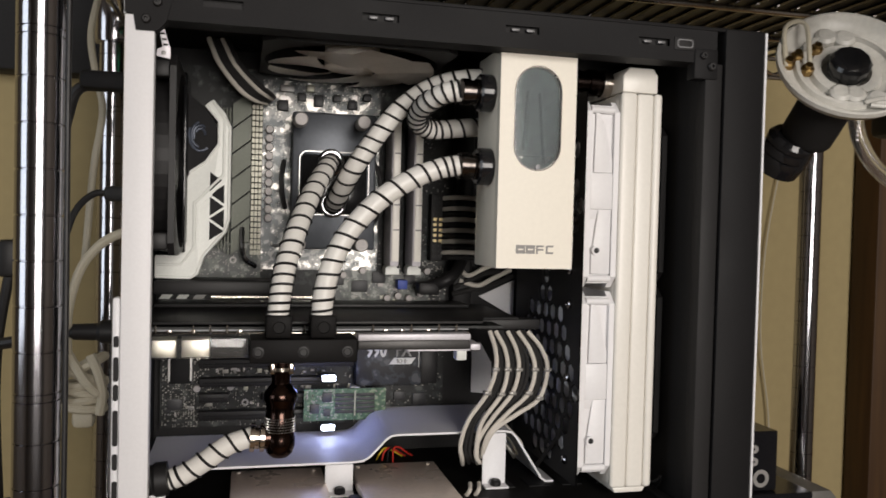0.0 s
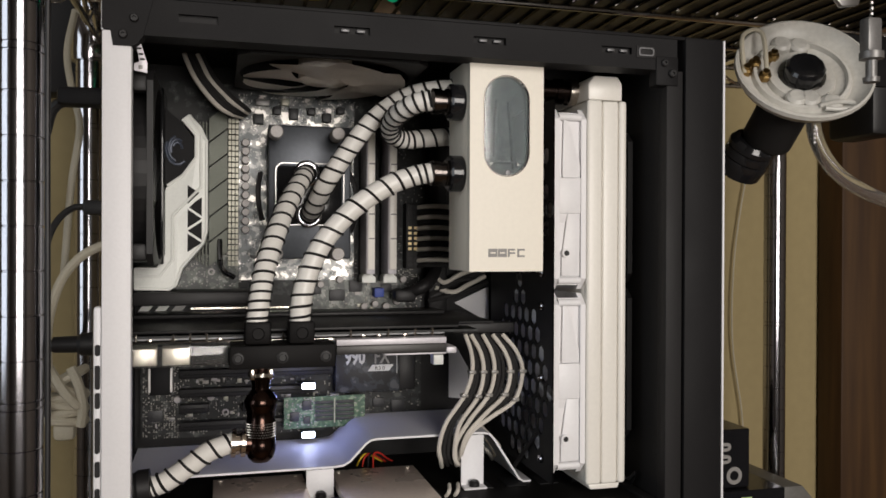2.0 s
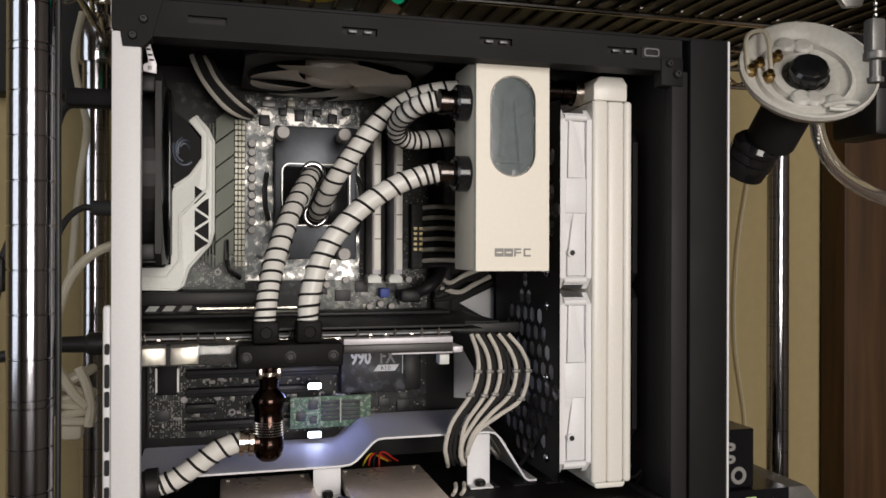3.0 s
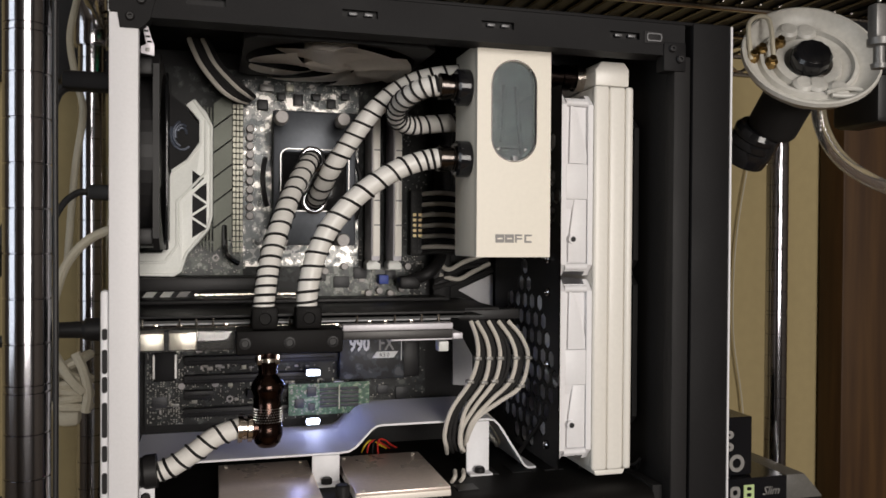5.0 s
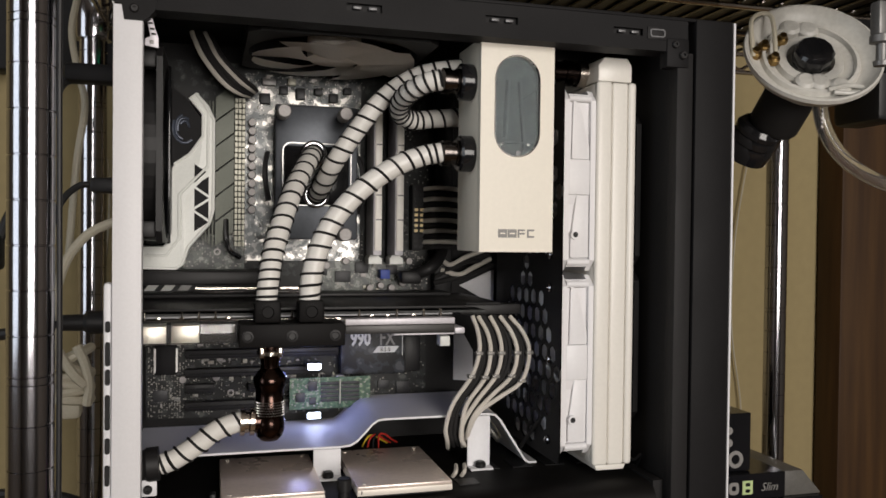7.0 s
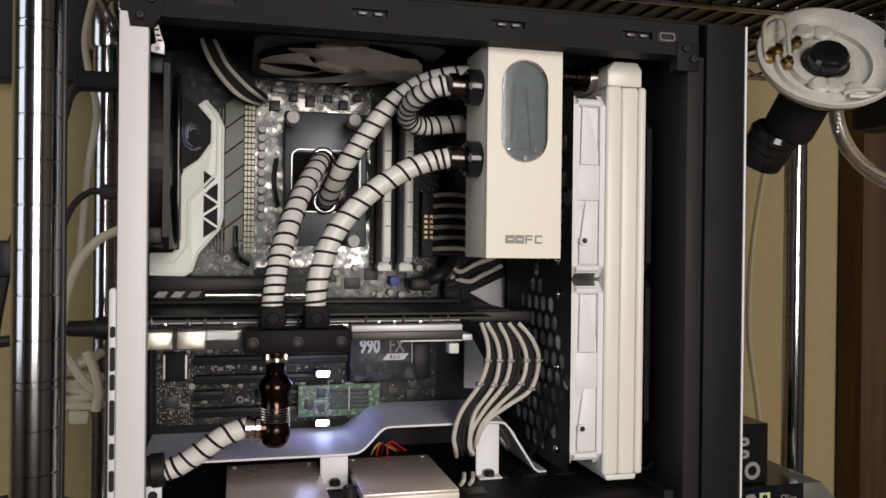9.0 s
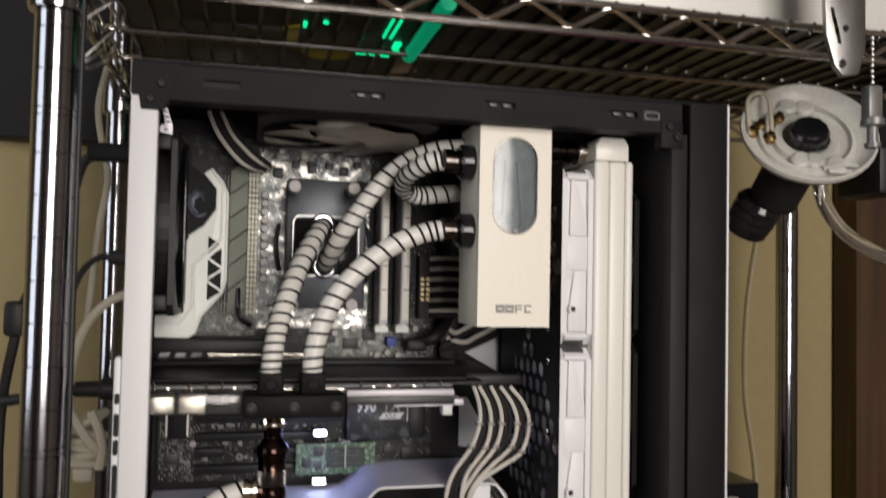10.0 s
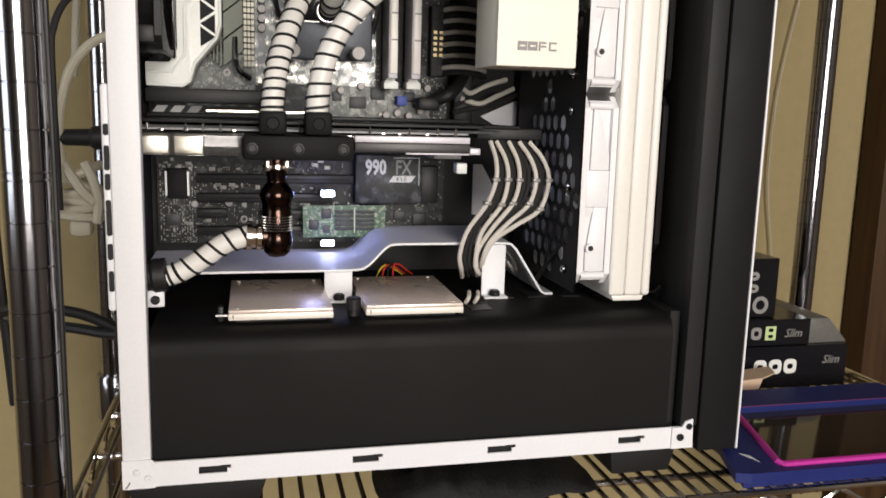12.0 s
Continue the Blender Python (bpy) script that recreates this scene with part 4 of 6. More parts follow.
part("printed_zone", box(0.03, 0.0862, YB - 0.0006, YB - 0.0001, 1.28, 1.322), CAMOLOW, mb)
# pale cover over the rear sockets
cov = [(0.004, 1.294), (0.0315, 1.2935), (0.037, 1.297), (0.0415, 1.311), (0.058, 1.331), (0.0608, 1.341), (0.0608, 1.416), (0.056, 1.4265), (0.0465, 1.437), (0.0405, 1.4325), (0.0505, 1.4195), (0.0505, 1.402), (0.0415, 1.388), (0.0295, 1.379), (0.0275, 1.374), (0.0275, 1.3225), (0.0215, 1.3125), (0.004, 1.3125)]
io = part("rear_cover", prism(cov, "y", 0.149, 0.189, 0.0012), IOWHITE, mb, "pale plastic cover of the rear sockets")
part("inset", prism([(0.0275, 1.378), (0.0275, 1.441), (0.0395, 1.431), (0.0505, 1.416), (0.0505, 1.4035), (0.0415, 1.388)], "y", 0.1525, 0.188), DARK, io, "dark slanted inset")
for k_ in range(4):
    arc_ = [Vector((0.0372 + (0.0035 + 0.0018 * k_) * math.cos(a_ * 0.45 + k_ * 0.9), 0.152, 1.4085 + (0.005 + 0.0026 * k_) * math.sin(a_ * 0.45 + k_ * 0.9))) for a_ in range(7)]
    part("badge_curve", sweep(arc_, 0.0011, 6), BADGE, io, "slate blue curved relief")
part("side_wall", box(0.0245, 0.0272, 0.14, 0.188, 1.315, 1.455, 0.0008), GLOSSBLACK, io)
part("rib", prism([(0.0355, 1.303), (0.0375, 1.303), (0.0375, 1.352), (0.0575, 1.372), (0.0575, 1.376), (0.0355, 1.354)], "y", 0.1475, 0.149), IOWHITE, io)
for ridge in ([(0.0412, 1.432), (0.0515, 1.4195), (0.0515, 1.4015), (0.0418, 1.387), (0.0295, 1.378)], [(0.0465, 1.4355), (0.0598, 1.4155), (0.0598, 1.342), (0.057, 1.332), (0.0405, 1.312), (0.0362, 1.298), (0.031, 1.2948), (0.005, 1.2955)], [(0.0555, 1.42), (0.0555, 1.3775), (0.0335, 1.354), (0.0335, 1.3185), (0.024, 1.305), (0.005, 1.305)]):
    part("ridge", sweep([Vector((x, 0.1488, z)) for x, z in ridge], 0.0013, 8), IOWHITE, io)
for i in range(5):
    z = 1.3715 - 0.0098 * i
    tri = [(0.0452, z), (0.0562, z + 0.0075), (0.0562, z - 0.0075)] if i % 2 else [(0.0562, z), (0.0452, z + 0.0075), (0.0452, z - 0.0075)]
    part("triangle_hole", prism(tri, "y", 0.1485, 0.1492), DARK, io)
# slanted armour strip and pin grid
for i in range(6):
    z = 1.4395 - 0.0212 * i
    part("armour_bar", prism([(0.0615, z - 0.021), (0.0765, z - 0.009), (0.0765, z + 0.0105), (0.0615, z - 0.0015)], "y", 0.1775, 0.188), OLIVE, mb)
for i in range(6):
    x = 0.0448 + 0.0028 * i
    part("fin", box(x, x + 0.0012, 0.178, 0.189, 1.312 + 0.002 * (5 - i), 1.435), OLIVE, mb)
pg = bmesh.new()
for i in range(3):
    for k in range(27):
        x, z = 0.0785 + 0.003 * i, 1.3145 + 0.0047 * k
        box(x - 0.0011, x + 0.0011, 0.1775, 0.189, z - 0.0018, z + 0.0018, bm=pg)
tagged(part("choke_grid", pg, PINGRID, mb, "pale brass pin grid", smooth=False), kind="stuff")
for k in range(11):
    z = 1.419 - 0.0075 * k
    part("capacitor", lathe((0.0918, YB - 0.0008, z), (0, -1, 0), [(0, 0.0034), (0.0085, 0.0034), (0.0092, 0.0028), (0.0092, 0)], 16), CAPTOP, mb)
part("chrome_strap", sweep(spline([(0.0705, 0.178, 1.335), (0.0708, 0.172, 1.32), (0.0735, 0.172, 1.309), (0.082, 0.178, 1.303)], 20), 0.0022, 8), CHROME, mb)
part("mounting_hole", plate_with_hole([(0.0635 + 0.003 * math.cos(a * 0.3927), 1.3075 + 0.003 * math.sin(a * 0.3927)) for a in range(16)], [(0.0635 + 0.0016 * math.cos(a * 0.3927), 1.3075 + 0.0016 * math.sin(a * 0.3927)) for a in range(16)], "y", 0.1883, 0.189), CAPTOP, mb)
part("mounting_hole", plate_with_hole([(0.0757 + 0.003 * math.cos(a * 0.3927), 1.1855 + 0.003 * math.sin(a * 0.3927)) for a in range(16)], [(0.0757 + 0.0016 * math.cos(a * 0.3927), 1.1855 + 0.0016 * math.sin(a * 0.3927)) for a in range(16)], "y", 0.1883, 0.189), CAPTOP, mb)
rng = random.Random(11)
for zone in ((0.04, 0.166, 1.2262, 1.2405, 16), (0.04, 0.166, 1.2092, 1.2165, 16), (0.066, 0.166, 1.1952, 1.2003, 12), (0.04, 0.166, 1.1812, 1.1868, 12), (0.01, 0.034, 1.17, 1.238, 22), (0.178, 0.232, 1.27, 1.298, 18), (0.09, 0.135, 1.302, 1.338, 10)):
    for _ in range(zone[4]):
        w_, h_ = rng.choice(((0.0016, 0.003), (0.003, 0.0016), (0.0038, 0.0034), (0.0024, 0.0024), (0.005, 0.003)))
        x, z = rng.uniform(zone[0], zone[1] - w_), rng.uniform(zone[2], max(zone[2] + 0.0002, zone[3] - h_))
        part("component", box(x, x + w_, YB - rng.uniform(0.0012, 0.0026), YB, z, z + h_, 0.0002), rng.choice((CHIP, SMD, SMD, PINGRID, CAPTOP, BARGREY)), mb)
part("armour_beam", box(0.004, 0.102, 0.142, 0.188, 1.2818, 1.2928, 0.0015), PLASTIC, mb)
# socket area behind the block
rng = random.Random(4)
for x0, z0, w, h in ((0.098, 1.436, 0.009, 0.009), (0.115, 1.445, 0.007, 0.007), (0.129, 1.441, 0.008, 0.01), (0.145, 1.446, 0.007, 0.006), (0.158, 1.44, 0.008, 0.008), (0.171, 1.448, 0.007, 0.006), (0.1, 1.452, 0.012, 0.006), (0.122, 1.453, 0.007, 0.006)):
    part("choke", box(x0, x0 + w, YB - 0.006, YB, z0, z0 + h, 0.0008), CHIP if rng.random() < 0.5 else PINGRID if x0 > 0.12 else BARGREY, mb)
# right-hand side: power socket
part("power_socket", box(0.2325, 0.245, 0.176, 0.189, 1.31, 1.369, 0.0008), PLASTIC, mb)
for i in range(12):
    for k in range(2):
        part("contact", box(0.2345 + 0.0052 * k, 0.2375 + 0.0052 * k, 0.1752, 0.1758, 1.3125 + 0.0047 * i, 1.315 + 0.0047 * i), GOLD if 2 < i < 8 else PLASTIC, mb)
# chipset cooler with its lettering
ch = part("chipset_cooler", box(0.1685, 0.2262, 0.172, 0.189, 1.2005, 1.2425, 0.0012), SINKPRINT, mb, "dark blotched chipset cooler")
part("cooler_wing", box(0.2264, 0.2415, 0.176, 0.189, 1.201, 1.233, 0.001), PLASTIC, mb)
NARROW = FACING @ Matrix.Diagonal((0.7, 1, 1, 1))
lettering("990", 0.0172, PRINT, ch, (0.1768, 0.1716, 1.2262), NARROW, bold=0.0006)
lettering("FX", 0.0172, GREYPRINT, ch, (0.2026, 0.1716, 1.2262), NARROW, bold=0.0003)
part("outline_bar", box(0.2008, 0.2238, 0.1714, 0.1718, 1.2398, 1.2403), PRINT, ch)
part("outline_bar", box(0.2233, 0.2238, 0.1714, 0.1718, 1.2165, 1.2397), PRINT, ch)
part("tag_bar", prism([(0.1972, 1.2192), (0.2165, 1.2192), (0.2205, 1.2248), (0.2012, 1.2248)], "y", 0.1712, 0.1718), PRINT, ch)
lettering("R3.0", 0.005, BOXBLACK, ch, (0.2035, 0.1711, 1.2202), FACING, depth=0.0001)
# expansion slots
for x0, x1, z in ((0.038, 0.168, 1.2205), (0.038, 0.15, 1.2045), (0.038, 0.062, 1.1915), (0.038, 0.168, 1.1765), (0.09, 0.168, 1.1905)):
    sl = part("expansion_slot", box(x0, x1, 0.179, 0.189, z - 0.0036, z + 0.0036, 0.0006), PLASTIC, mb)
    part("slot_gap", box(x0 + 0.003, x1 - 0.003, 0.1786, 0.1791, z - 0.0006, z + 0.0006), DARK, sl)
part("sound_shield", box(0.0135, 0.0315, 0.183, 0.189, 1.2035, 1.2285, 0.0008), DARK, mb, "grey metal shield")
for x in (0.0135, 0.031):
    part("shield_edge", box(x - 0.0006, x + 0.001, 0.1822, 0.189, 1.206, 1.226), STEEL, mb)
for x, z, w, h in ((0.012, 1.18, 0.012, 0.01), (0.04, 1.204, 0.006, 0.006), (0.205, 1.184, 0.01, 0.008), (0.222, 1.178, 0.012, 0.012), (0.2, 1.172, 0.008, 0.006), (0.165, 1.281, 0.014, 0.01), (0.183, 1.289, 0.012, 0.01), (0.15, 1.287, 0.008, 0.008), (0.212, 1.288, 0.01, 0.008)):
    part("chip", box(x, x + w, YB - 0.0022, YB, z, z + h, 0.0003), CHIP, mb)
part("red_button", box(0.206, 0.215, 0.184, 0.189, 1.1705, 1.1745, 0.0006), RED, mb)
part("white_header", box(0.1655, 0.1735, 0.182, 0.189, 1.195, 1.1985, 0.0005), PRINT, mb)
part("blue_socket", box(0.204, 0.2125, 0.176, 0.189, 1.2845, 1.2925, 0.0005), BLUESOCKET, mb)
for x, z in ((0.036, 1.199), (0.196, 1.276), (0.206, 1.278), (0.216, 1.276), (0.226, 1.28), (0.0635, 1.2), (0.174, 1.3), (0.232, 1.3), (0.157, 1.296)):
    part("capacitor", lathe((x, YB, z), (0, -1, 0), [(0, 0.0031), (0.006, 0.0031), (0.0066, 0.0026), (0.0066, 0)], 14), CAPTOP, mb)
# scattered tiny components
bm = bmesh.new()
for zone, n_ in (((0.008, 0.036, 1.166, 1.232), 330), ((0.036, 0.1, 1.166, 1.232), 260), ((0.1, 0.25, 1.166, 1.238), 300), ((0.14, 0.25, 1.266, 1.31), 260), ((0.03, 0.088, 1.295, 1.325), 150), ((0.086, 0.19, 1.432, 1.466), 230), ((0.09, 0.19, 1.3, 1.33), 90), ((0.222, 0.25, 1.3, 1.44), 120), ((0.094, 0.108, 1.33, 1.44), 80)):
    for _ in range(n_):
        x = zone[0] + 0.0021 * int(rng.uniform(0, (zone[1] - zone[0]) / 0.0021))
        z = zone[2] + 0.0017 * int(rng.uniform(0, (zone[3] - zone[2]) / 0.0017))
        w, h = rng.choice(((0.0011, 0.0006), (0.0006, 0.0011), (0.0016, 0.0008), (0.0008, 0.0013), (0.0005, 0.0005), (0.0011, 0.0006)))
        box(x, x + w, YB - 0.0012 - rng.random() * 0.001, YB, z, z + h, bm=bm)
tagged(part("component_scatter", bm, SMD, mb, "tiny soldered components", smooth=False), kind="stuff")

# ---------------------------------------------------------------- memory
for i, x in enumerate((0.1895, 0.2085)):
    rm = thing("memory_module", (x + 0.006, 0.17, 1.304), "pale grey memory module in its slot", "memory module", "memory modules")
    part("slot", box(x + 0.002, x + 0.0095, 0.181, 0.1893, 1.298, 1.442, 0.0006), PLASTIC, rm)
    part("heatspreader", box(x + 0.002, x + 0.0095, 0.148, 0.1808, 1.306, 1.437, 0.0008), RAMGREY, rm)
    part("crest", box(x + 0.003, x + 0.0092, 0.1465, 0.1482, 1.31, 1.432, 0.0006), RADWHITE, rm, "white crest")
    for z in (1.336, 1.357, 1.4):
        part("notch", box(x + 0.004, x + 0.009, 0.1462, 0.1466, z, z + 0.0012), GREYPRINT, rm)
    part("latch", prism([(x + 0.001, 1.298), (x + 0.013, 1.298), (x + 0.013, 1.303), (x + 0.0105, 1.3045), (x + 0.009, 1.3075), (x + 0.004, 1.3075), (x + 0.001, 1.303)], "y", 0.163, 0.182, 0.0005), IOWHITE, rm, "ivory latch")

# ---------------------------------------------------------------- cpu block
cb = thing("cpu_block", (0.143, 0.188, 1.372), "slate grey square processor water block with thumb screws", "water block")
part("base_plate", box(0.1095, 0.1795, 0.158, 0.166, 1.319, 1.4325, 0.002), GREYPLATE, cb)
part("cold_plate", box(0.118, 0.17, 0.1662, 0.189, 1.345, 1.4, 0.001), STEEL, cb)
part("cover", box(0.1155, 0.171, 0.149, 0.158, 1.3475, 1.3975, 0.0035), GLOSSBLACK, cb, "black gloss cover")
part("cover_rim", plate_with_hole(rounded(0.1435, 1.3735, 0.0288, 0.0262, 0.007), rounded(0.1435, 1.3735, 0.028, 0.0254, 0.0065), "y", 0.1476, 0.15), STEEL, cb, "bright steel rim")
for x in (0.1145, 0.1645):
    for z in (1.3235, 1.4225):
        tsn = part("thumb_screw", lathe((x, 0.145, z), (0, -1, 0), [(0, 0.0048), (0.0005, 0.0055), (0.0165, 0.0055), (0.0178, 0.0048), (0.0178, 0)], 20), CAPTOP, cb)
        part("spring", cyl((x, 0.158, z), (x, 0.1452, z), 0.0036, n=12), PLASTIC, tsn)
for x, z in ((0.1405, 1.391), (0.1425, 1.356)):
    part("port_ring", lathe((x, 0.149, z), (0, -1, 0), [(0, 0.0108), (0.003, 0.0108), (0.0035, 0.0098), (0.0035, 0.008)], 24), CHROME, cb)
part("clip", sweep(spline([(0.1035, 0.165, 1.392), (0.1015, 0.16, 1.38), (0.102, 0.16, 1.365), (0.105, 0.165, 1.352)], 14), 0.0022, 6), PLASTIC, cb)
part("clip", sweep(spline([(0.178, 0.165, 1.395), (0.1835, 0.16, 1.38), (0.184, 0.16, 1.36), (0.18, 0.165, 1.342)], 14), 0.0022, 6), PLASTIC, cb)

# ---------------------------------------------------------------- graphics card
gc = thing("graphics_card", (0.13, 0.13, 1.245), "black graphics card with clear water block and black terminal", "graphics card")
part("backplate", prism([(0.004, 0.054), (0.246, 0.054), (0.254, 0.079), (0.283, 0.079), (0.283, 0.186), (0.004, 0.186)], "z", 1.2687, 1.2706, 0.0004), PLASTIC, gc)
part("plate_rib", box(0.004, 0.262, 0.15, 0.186, 1.2708, 1.2738, 0.0008), PLASTIC, gc)
part("board", box(0.004, 0.262, 0.0555, 0.188, 1.2652, 1.2669), PCB, gc)
part("spacer_strip", box(0.006, 0.236, 0.0575, 0.186, 1.2638, 1.2651), DARKSTEEL, gc)
part("clear_block", box(0.0115, 0.0768, 0.0385, 0.16, 1.2478, 1.2616, 0.0008), CLEARPL, gc, "clear acrylic block")
part("cold_plate", box(0.0115, 0.238, 0.062, 0.16, 1.2578, 1.2622, 0.0006), NICKEL, gc, "nickel plate")
part("top_bar", box(0.152, 0.2345, 0.046, 0.15, 1.2512, 1.2577, 0.0008), DARKBAR, gc, "grey metal bar")
part("bar_line", box(0.152, 0.2345, 0.0455, 0.0615, 1.2579, 1.2624, 0.0005), RAMGREY, gc, "pale upper edge of the bar")
part("bar_edge", box(0.188, 0.2345, 0.0462, 0.05, 1.2498, 1.251, 0.0003), RAMGREY, gc, "pale lower edge of the bar")
part("bar_end", box(0.2347, 0.2425, 0.046, 0.09, 1.2502, 1.2548, 0.0006), RAMGREY, gc)
part("bar_tail", box(0.225, 0.2475, 0.1205, 0.15, 1.2428, 1.2575, 0.0004), BARGREY, gc)
for x in (0.0146, 0.0392, 0.0505, 0.0618, 0.1149, 0.1639, 0.1922, 0.213, 0.2263):
    part("standoff", cyl((x, 0.0562, 1.2628), (x, 0.0562, 1.2682), 0.0009, n=10), NICKEL, gc)
for x in (0.0215, 0.037, 0.0685, 0.172, 0.184, 0.204):
    part("solder_pad", box(x, x + 0.0035, 0.0572, 0.0585, 1.2628, 1.2645, 0.0003), NICKEL, gc)
part("dark_strip", box(0.0525, 0.0755, 0.0402, 0.042, 1.2495, 1.26, 0.0004), PLASTIC, gc)
part("insert", box(0.0124, 0.0298, 0.0402, 0.05, 1.2487, 1.26, 0.0006), INSERT, gc)
part("insert", box(0.0328, 0.051, 0.041, 0.05, 1.2487, 1.26, 0.0006), INSERT, gc)
part("end_connector", box(0.2425, 0.251, 0.114, 0.1255, 1.2315, 1.2398, 0.0006), IOWHITE, gc)
part("power_socket", box(0.25, 0.302, 0.083, 0.1, 1.2605, 1.2686, 0.0008), PLASTIC, gc)
tb = part("terminal", box(0.0768, 0.1488, 0.025, 0.06, 1.246, 1.262, 0.0012), ACETAL, gc, "black acetal terminal block")
for x in (0.0825, 0.1122, 0.1418):
    part("bolt", lathe((x, 0.025, 1.2535), (0, -1, 0), [(0, 0.0039), (0.0008, 0.0039), (0.001, 0.0028), (0.0003, 0.0023), (0.0003, 0)], 16), PLASTIC, tb)
for x in (0.0958, 0.1255):
    part("elbow", box(x - 0.0089, x + 0.0089, 0.0258, 0.0445, 1.2625, 1.278, 0.002), ACETAL, tb, "black square elbow")
    part("plug", lathe((x, 0.0258, 1.27), (0, -1, 0), [(0, 0.0055), (0.0008, 0.0055), (0.001, 0.0043), (0.0002, 0.0037), (0.0002, 0)], 20), ACETAL, tb)
part("rear_bracket", box(0.001, 0.003, 0.045, 0.188, 1.246, 1.2687), STEEL, gc)

# green expansion card with white lights
ec = thing("expansion_card", (0.157, 0.18, 1.18), "small green circuit card with two bright white lights", "expansion card")
part("card", box(0.124, 0.194, 0.168, 0.1695, 1.1725, 1.1995), GREENPCB, ec)
for x0 in (0.1505, 0.1685):
    for i in range(5):
        part("memory_chip", box(x0, x0 + 0.0158, 0.1666, 0.168, 1.1785 + 0.0036 * i, 1.1812 + 0.0036 * i, 0.0003), CHIP, ec)
part("divider", box(0.1669, 0.1677, 0.1664, 0.168, 1.1765, 1.1975), PINGRID, ec)
for x, z, w in ((0.129, 1.179, 0.008), (0.1395, 1.1885, 0.008), (0.1405, 1.1765, 0.006)):
    part("chip", box(x, x + w, 0.1668, 0.168, z, z + w, 0.0003), CHIP, ec)
bm = bmesh.new()
for _ in range(120):
    x, z = rng.uniform(0.125, 0.149) if rng.random() < 0.7 else rng.uniform(0.149, 0.192), rng.uniform(1.173, 1.1985)
    box(x, x + 0.0012, 0.167, 0.168, z, z + 0.0008, bm=bm)
tagged(part("component_scatter", bm, SMD, ec, smooth=False), kind="stuff")
for z in (1.2108, 1.1692):
    led = part("lamp", box(0.138, 0.1492, 0.1555, 0.158, z - 0.0026, z + 0.0026, 0.0012), LEDWHITE, ec, "bright white light")
    part("lamp_holder", box(0.1375, 0.1498, 0.1582, 0.168, z - 0.003, z + 0.003, 0.0006), PLASTIC, led)
    lp = bpy.data.lights.new("led_light", "POINT")
    lp.energy, lp.color, lp.shadow_soft_size = 0.026 if z > 1.2 else 0.009, (0.32, 0.38, 1.0), 0.01
    new("led_light", lp).location = (0.1435, 0.142, z + 0.006)

# ---------------------------------------------------------------- white card support
bk = thing("support_bracket", (0.17, 0.13, 1.137), "bent white steel support bracket with short legs", "bracket")


def strip(pts, t, y0, y1):
    """A bent sheet: a line of (x, z) with a thickness, carried from y0 to y1."""
    up = [(x, z) for x, z in pts]
    low = []
    for i, (x, z) in enumerate(pts):
        a, b = pts[max(i - 1, 0)], pts[min(i + 1, len(pts) - 1)]
        d = Vector((b[0] - a[0], b[1] - a[1])).normalized()
        low.append((x + d.y * t, z - d.x * t))
    return prism(up + low[::-1], "y", y0, y1)


bend = [(0.005, 1.1605), (0.155, 1.1605), (0.163, 1.1612), (0.168, 1.164), (0.18, 1.1765), (0.1845, 1.1795), (0.19, 1.1802), (0.276, 1.1802), (0.282, 1.179), (0.2865, 1.1745), (0.3085, 1.1405), (0.3115, 1.1385), (0.318, 1.1385)]
part("plate", strip(bend, 0.0016, 0.085, 0.18), WHITE, bk, "bent white plate")
for x0, x1, zt in ((0.1345, 0.1555, 1.159), (0.2575, 0.2765, 1.1785)):
    part("leg", prism([(0.083, zt), (0.0848, zt), (0.0848, 1.1372), (0.073, 1.1372), (0.073, 1.1388), (0.083, 1.1388)], "x", x0, x1, 0.0004), WHITE, bk)
    part("bolt", lathe(((x0 + x1) / 2, 0.078, 1.139), (0, 0, 1), [(0, 0.0042), (0.003, 0.0042), (0.0045, 0.003), (0.0045, 0)], 16), PLASTIC, bk)

# ---------------------------------------------------------------- solid state drives
for x, y in ((0.0655, 0.021), (0.158, 0.024)):
    sd = thing("solid_state_drive", (x + 0.035, y + 0.05, 1.1378), "thin champagne metal solid state drive lying on the shroud", "drive", "solid state drives")
    part("case_lower", box(x, x + 0.0698, y, y + 0.1, 1.1395, 1.1442, 0.0008), SSDSIDE, sd, "pale metal side")
    part("case_top", box(x + 0.0003, x + 0.0695, y + 0.0003, y + 0.0998, 1.1444, 1.1466, 0.0006), SSDTOP, sd)
    part("pad", box(x + 0.005, x + 0.065, y + 0.005, y + 0.095, 1.1372, 1.1394), BLACK, sd)
    for ax, ay in ((0.006, 0.006), (0.0635, 0.006), (0.006, 0.094), (0.0635, 0.094)):
        part("screw", cyl((x + ax, y + ay, 1.1466), (x + ax, y + ay, 1.1469), 0.0016, n=12), SSDSIDE, sd)
    part("notch", box(x + 0.003, x + 0.0036, y - 0.0003, y + 0.001, 1.141, 1.1435), PLASTIC, sd)
tk = thing("thumb_knob", (0.151, 0.03, 1.1375), "black ribbed thumb knob on the shroud", "knob")
part("knob", lathe((0.1505, 0.035, 1.1375), (0, 0, 1), [(0, 0.0042), (0.004, 0.0042), (0.0045, 0.0052), (0.012, 0.0052), (0.013, 0.0042), (0.013, 0)], 18), PLASTIC, tk)
pn = thing("small_peg", (0.059, 0.03, 1.1375), "small steel peg beside a drive", "peg")
part("peg", cyl((0.0575, 0.026, 1.142), (0.065, 0.026, 1.142), 0.0012, n=10), STEEL, pn)
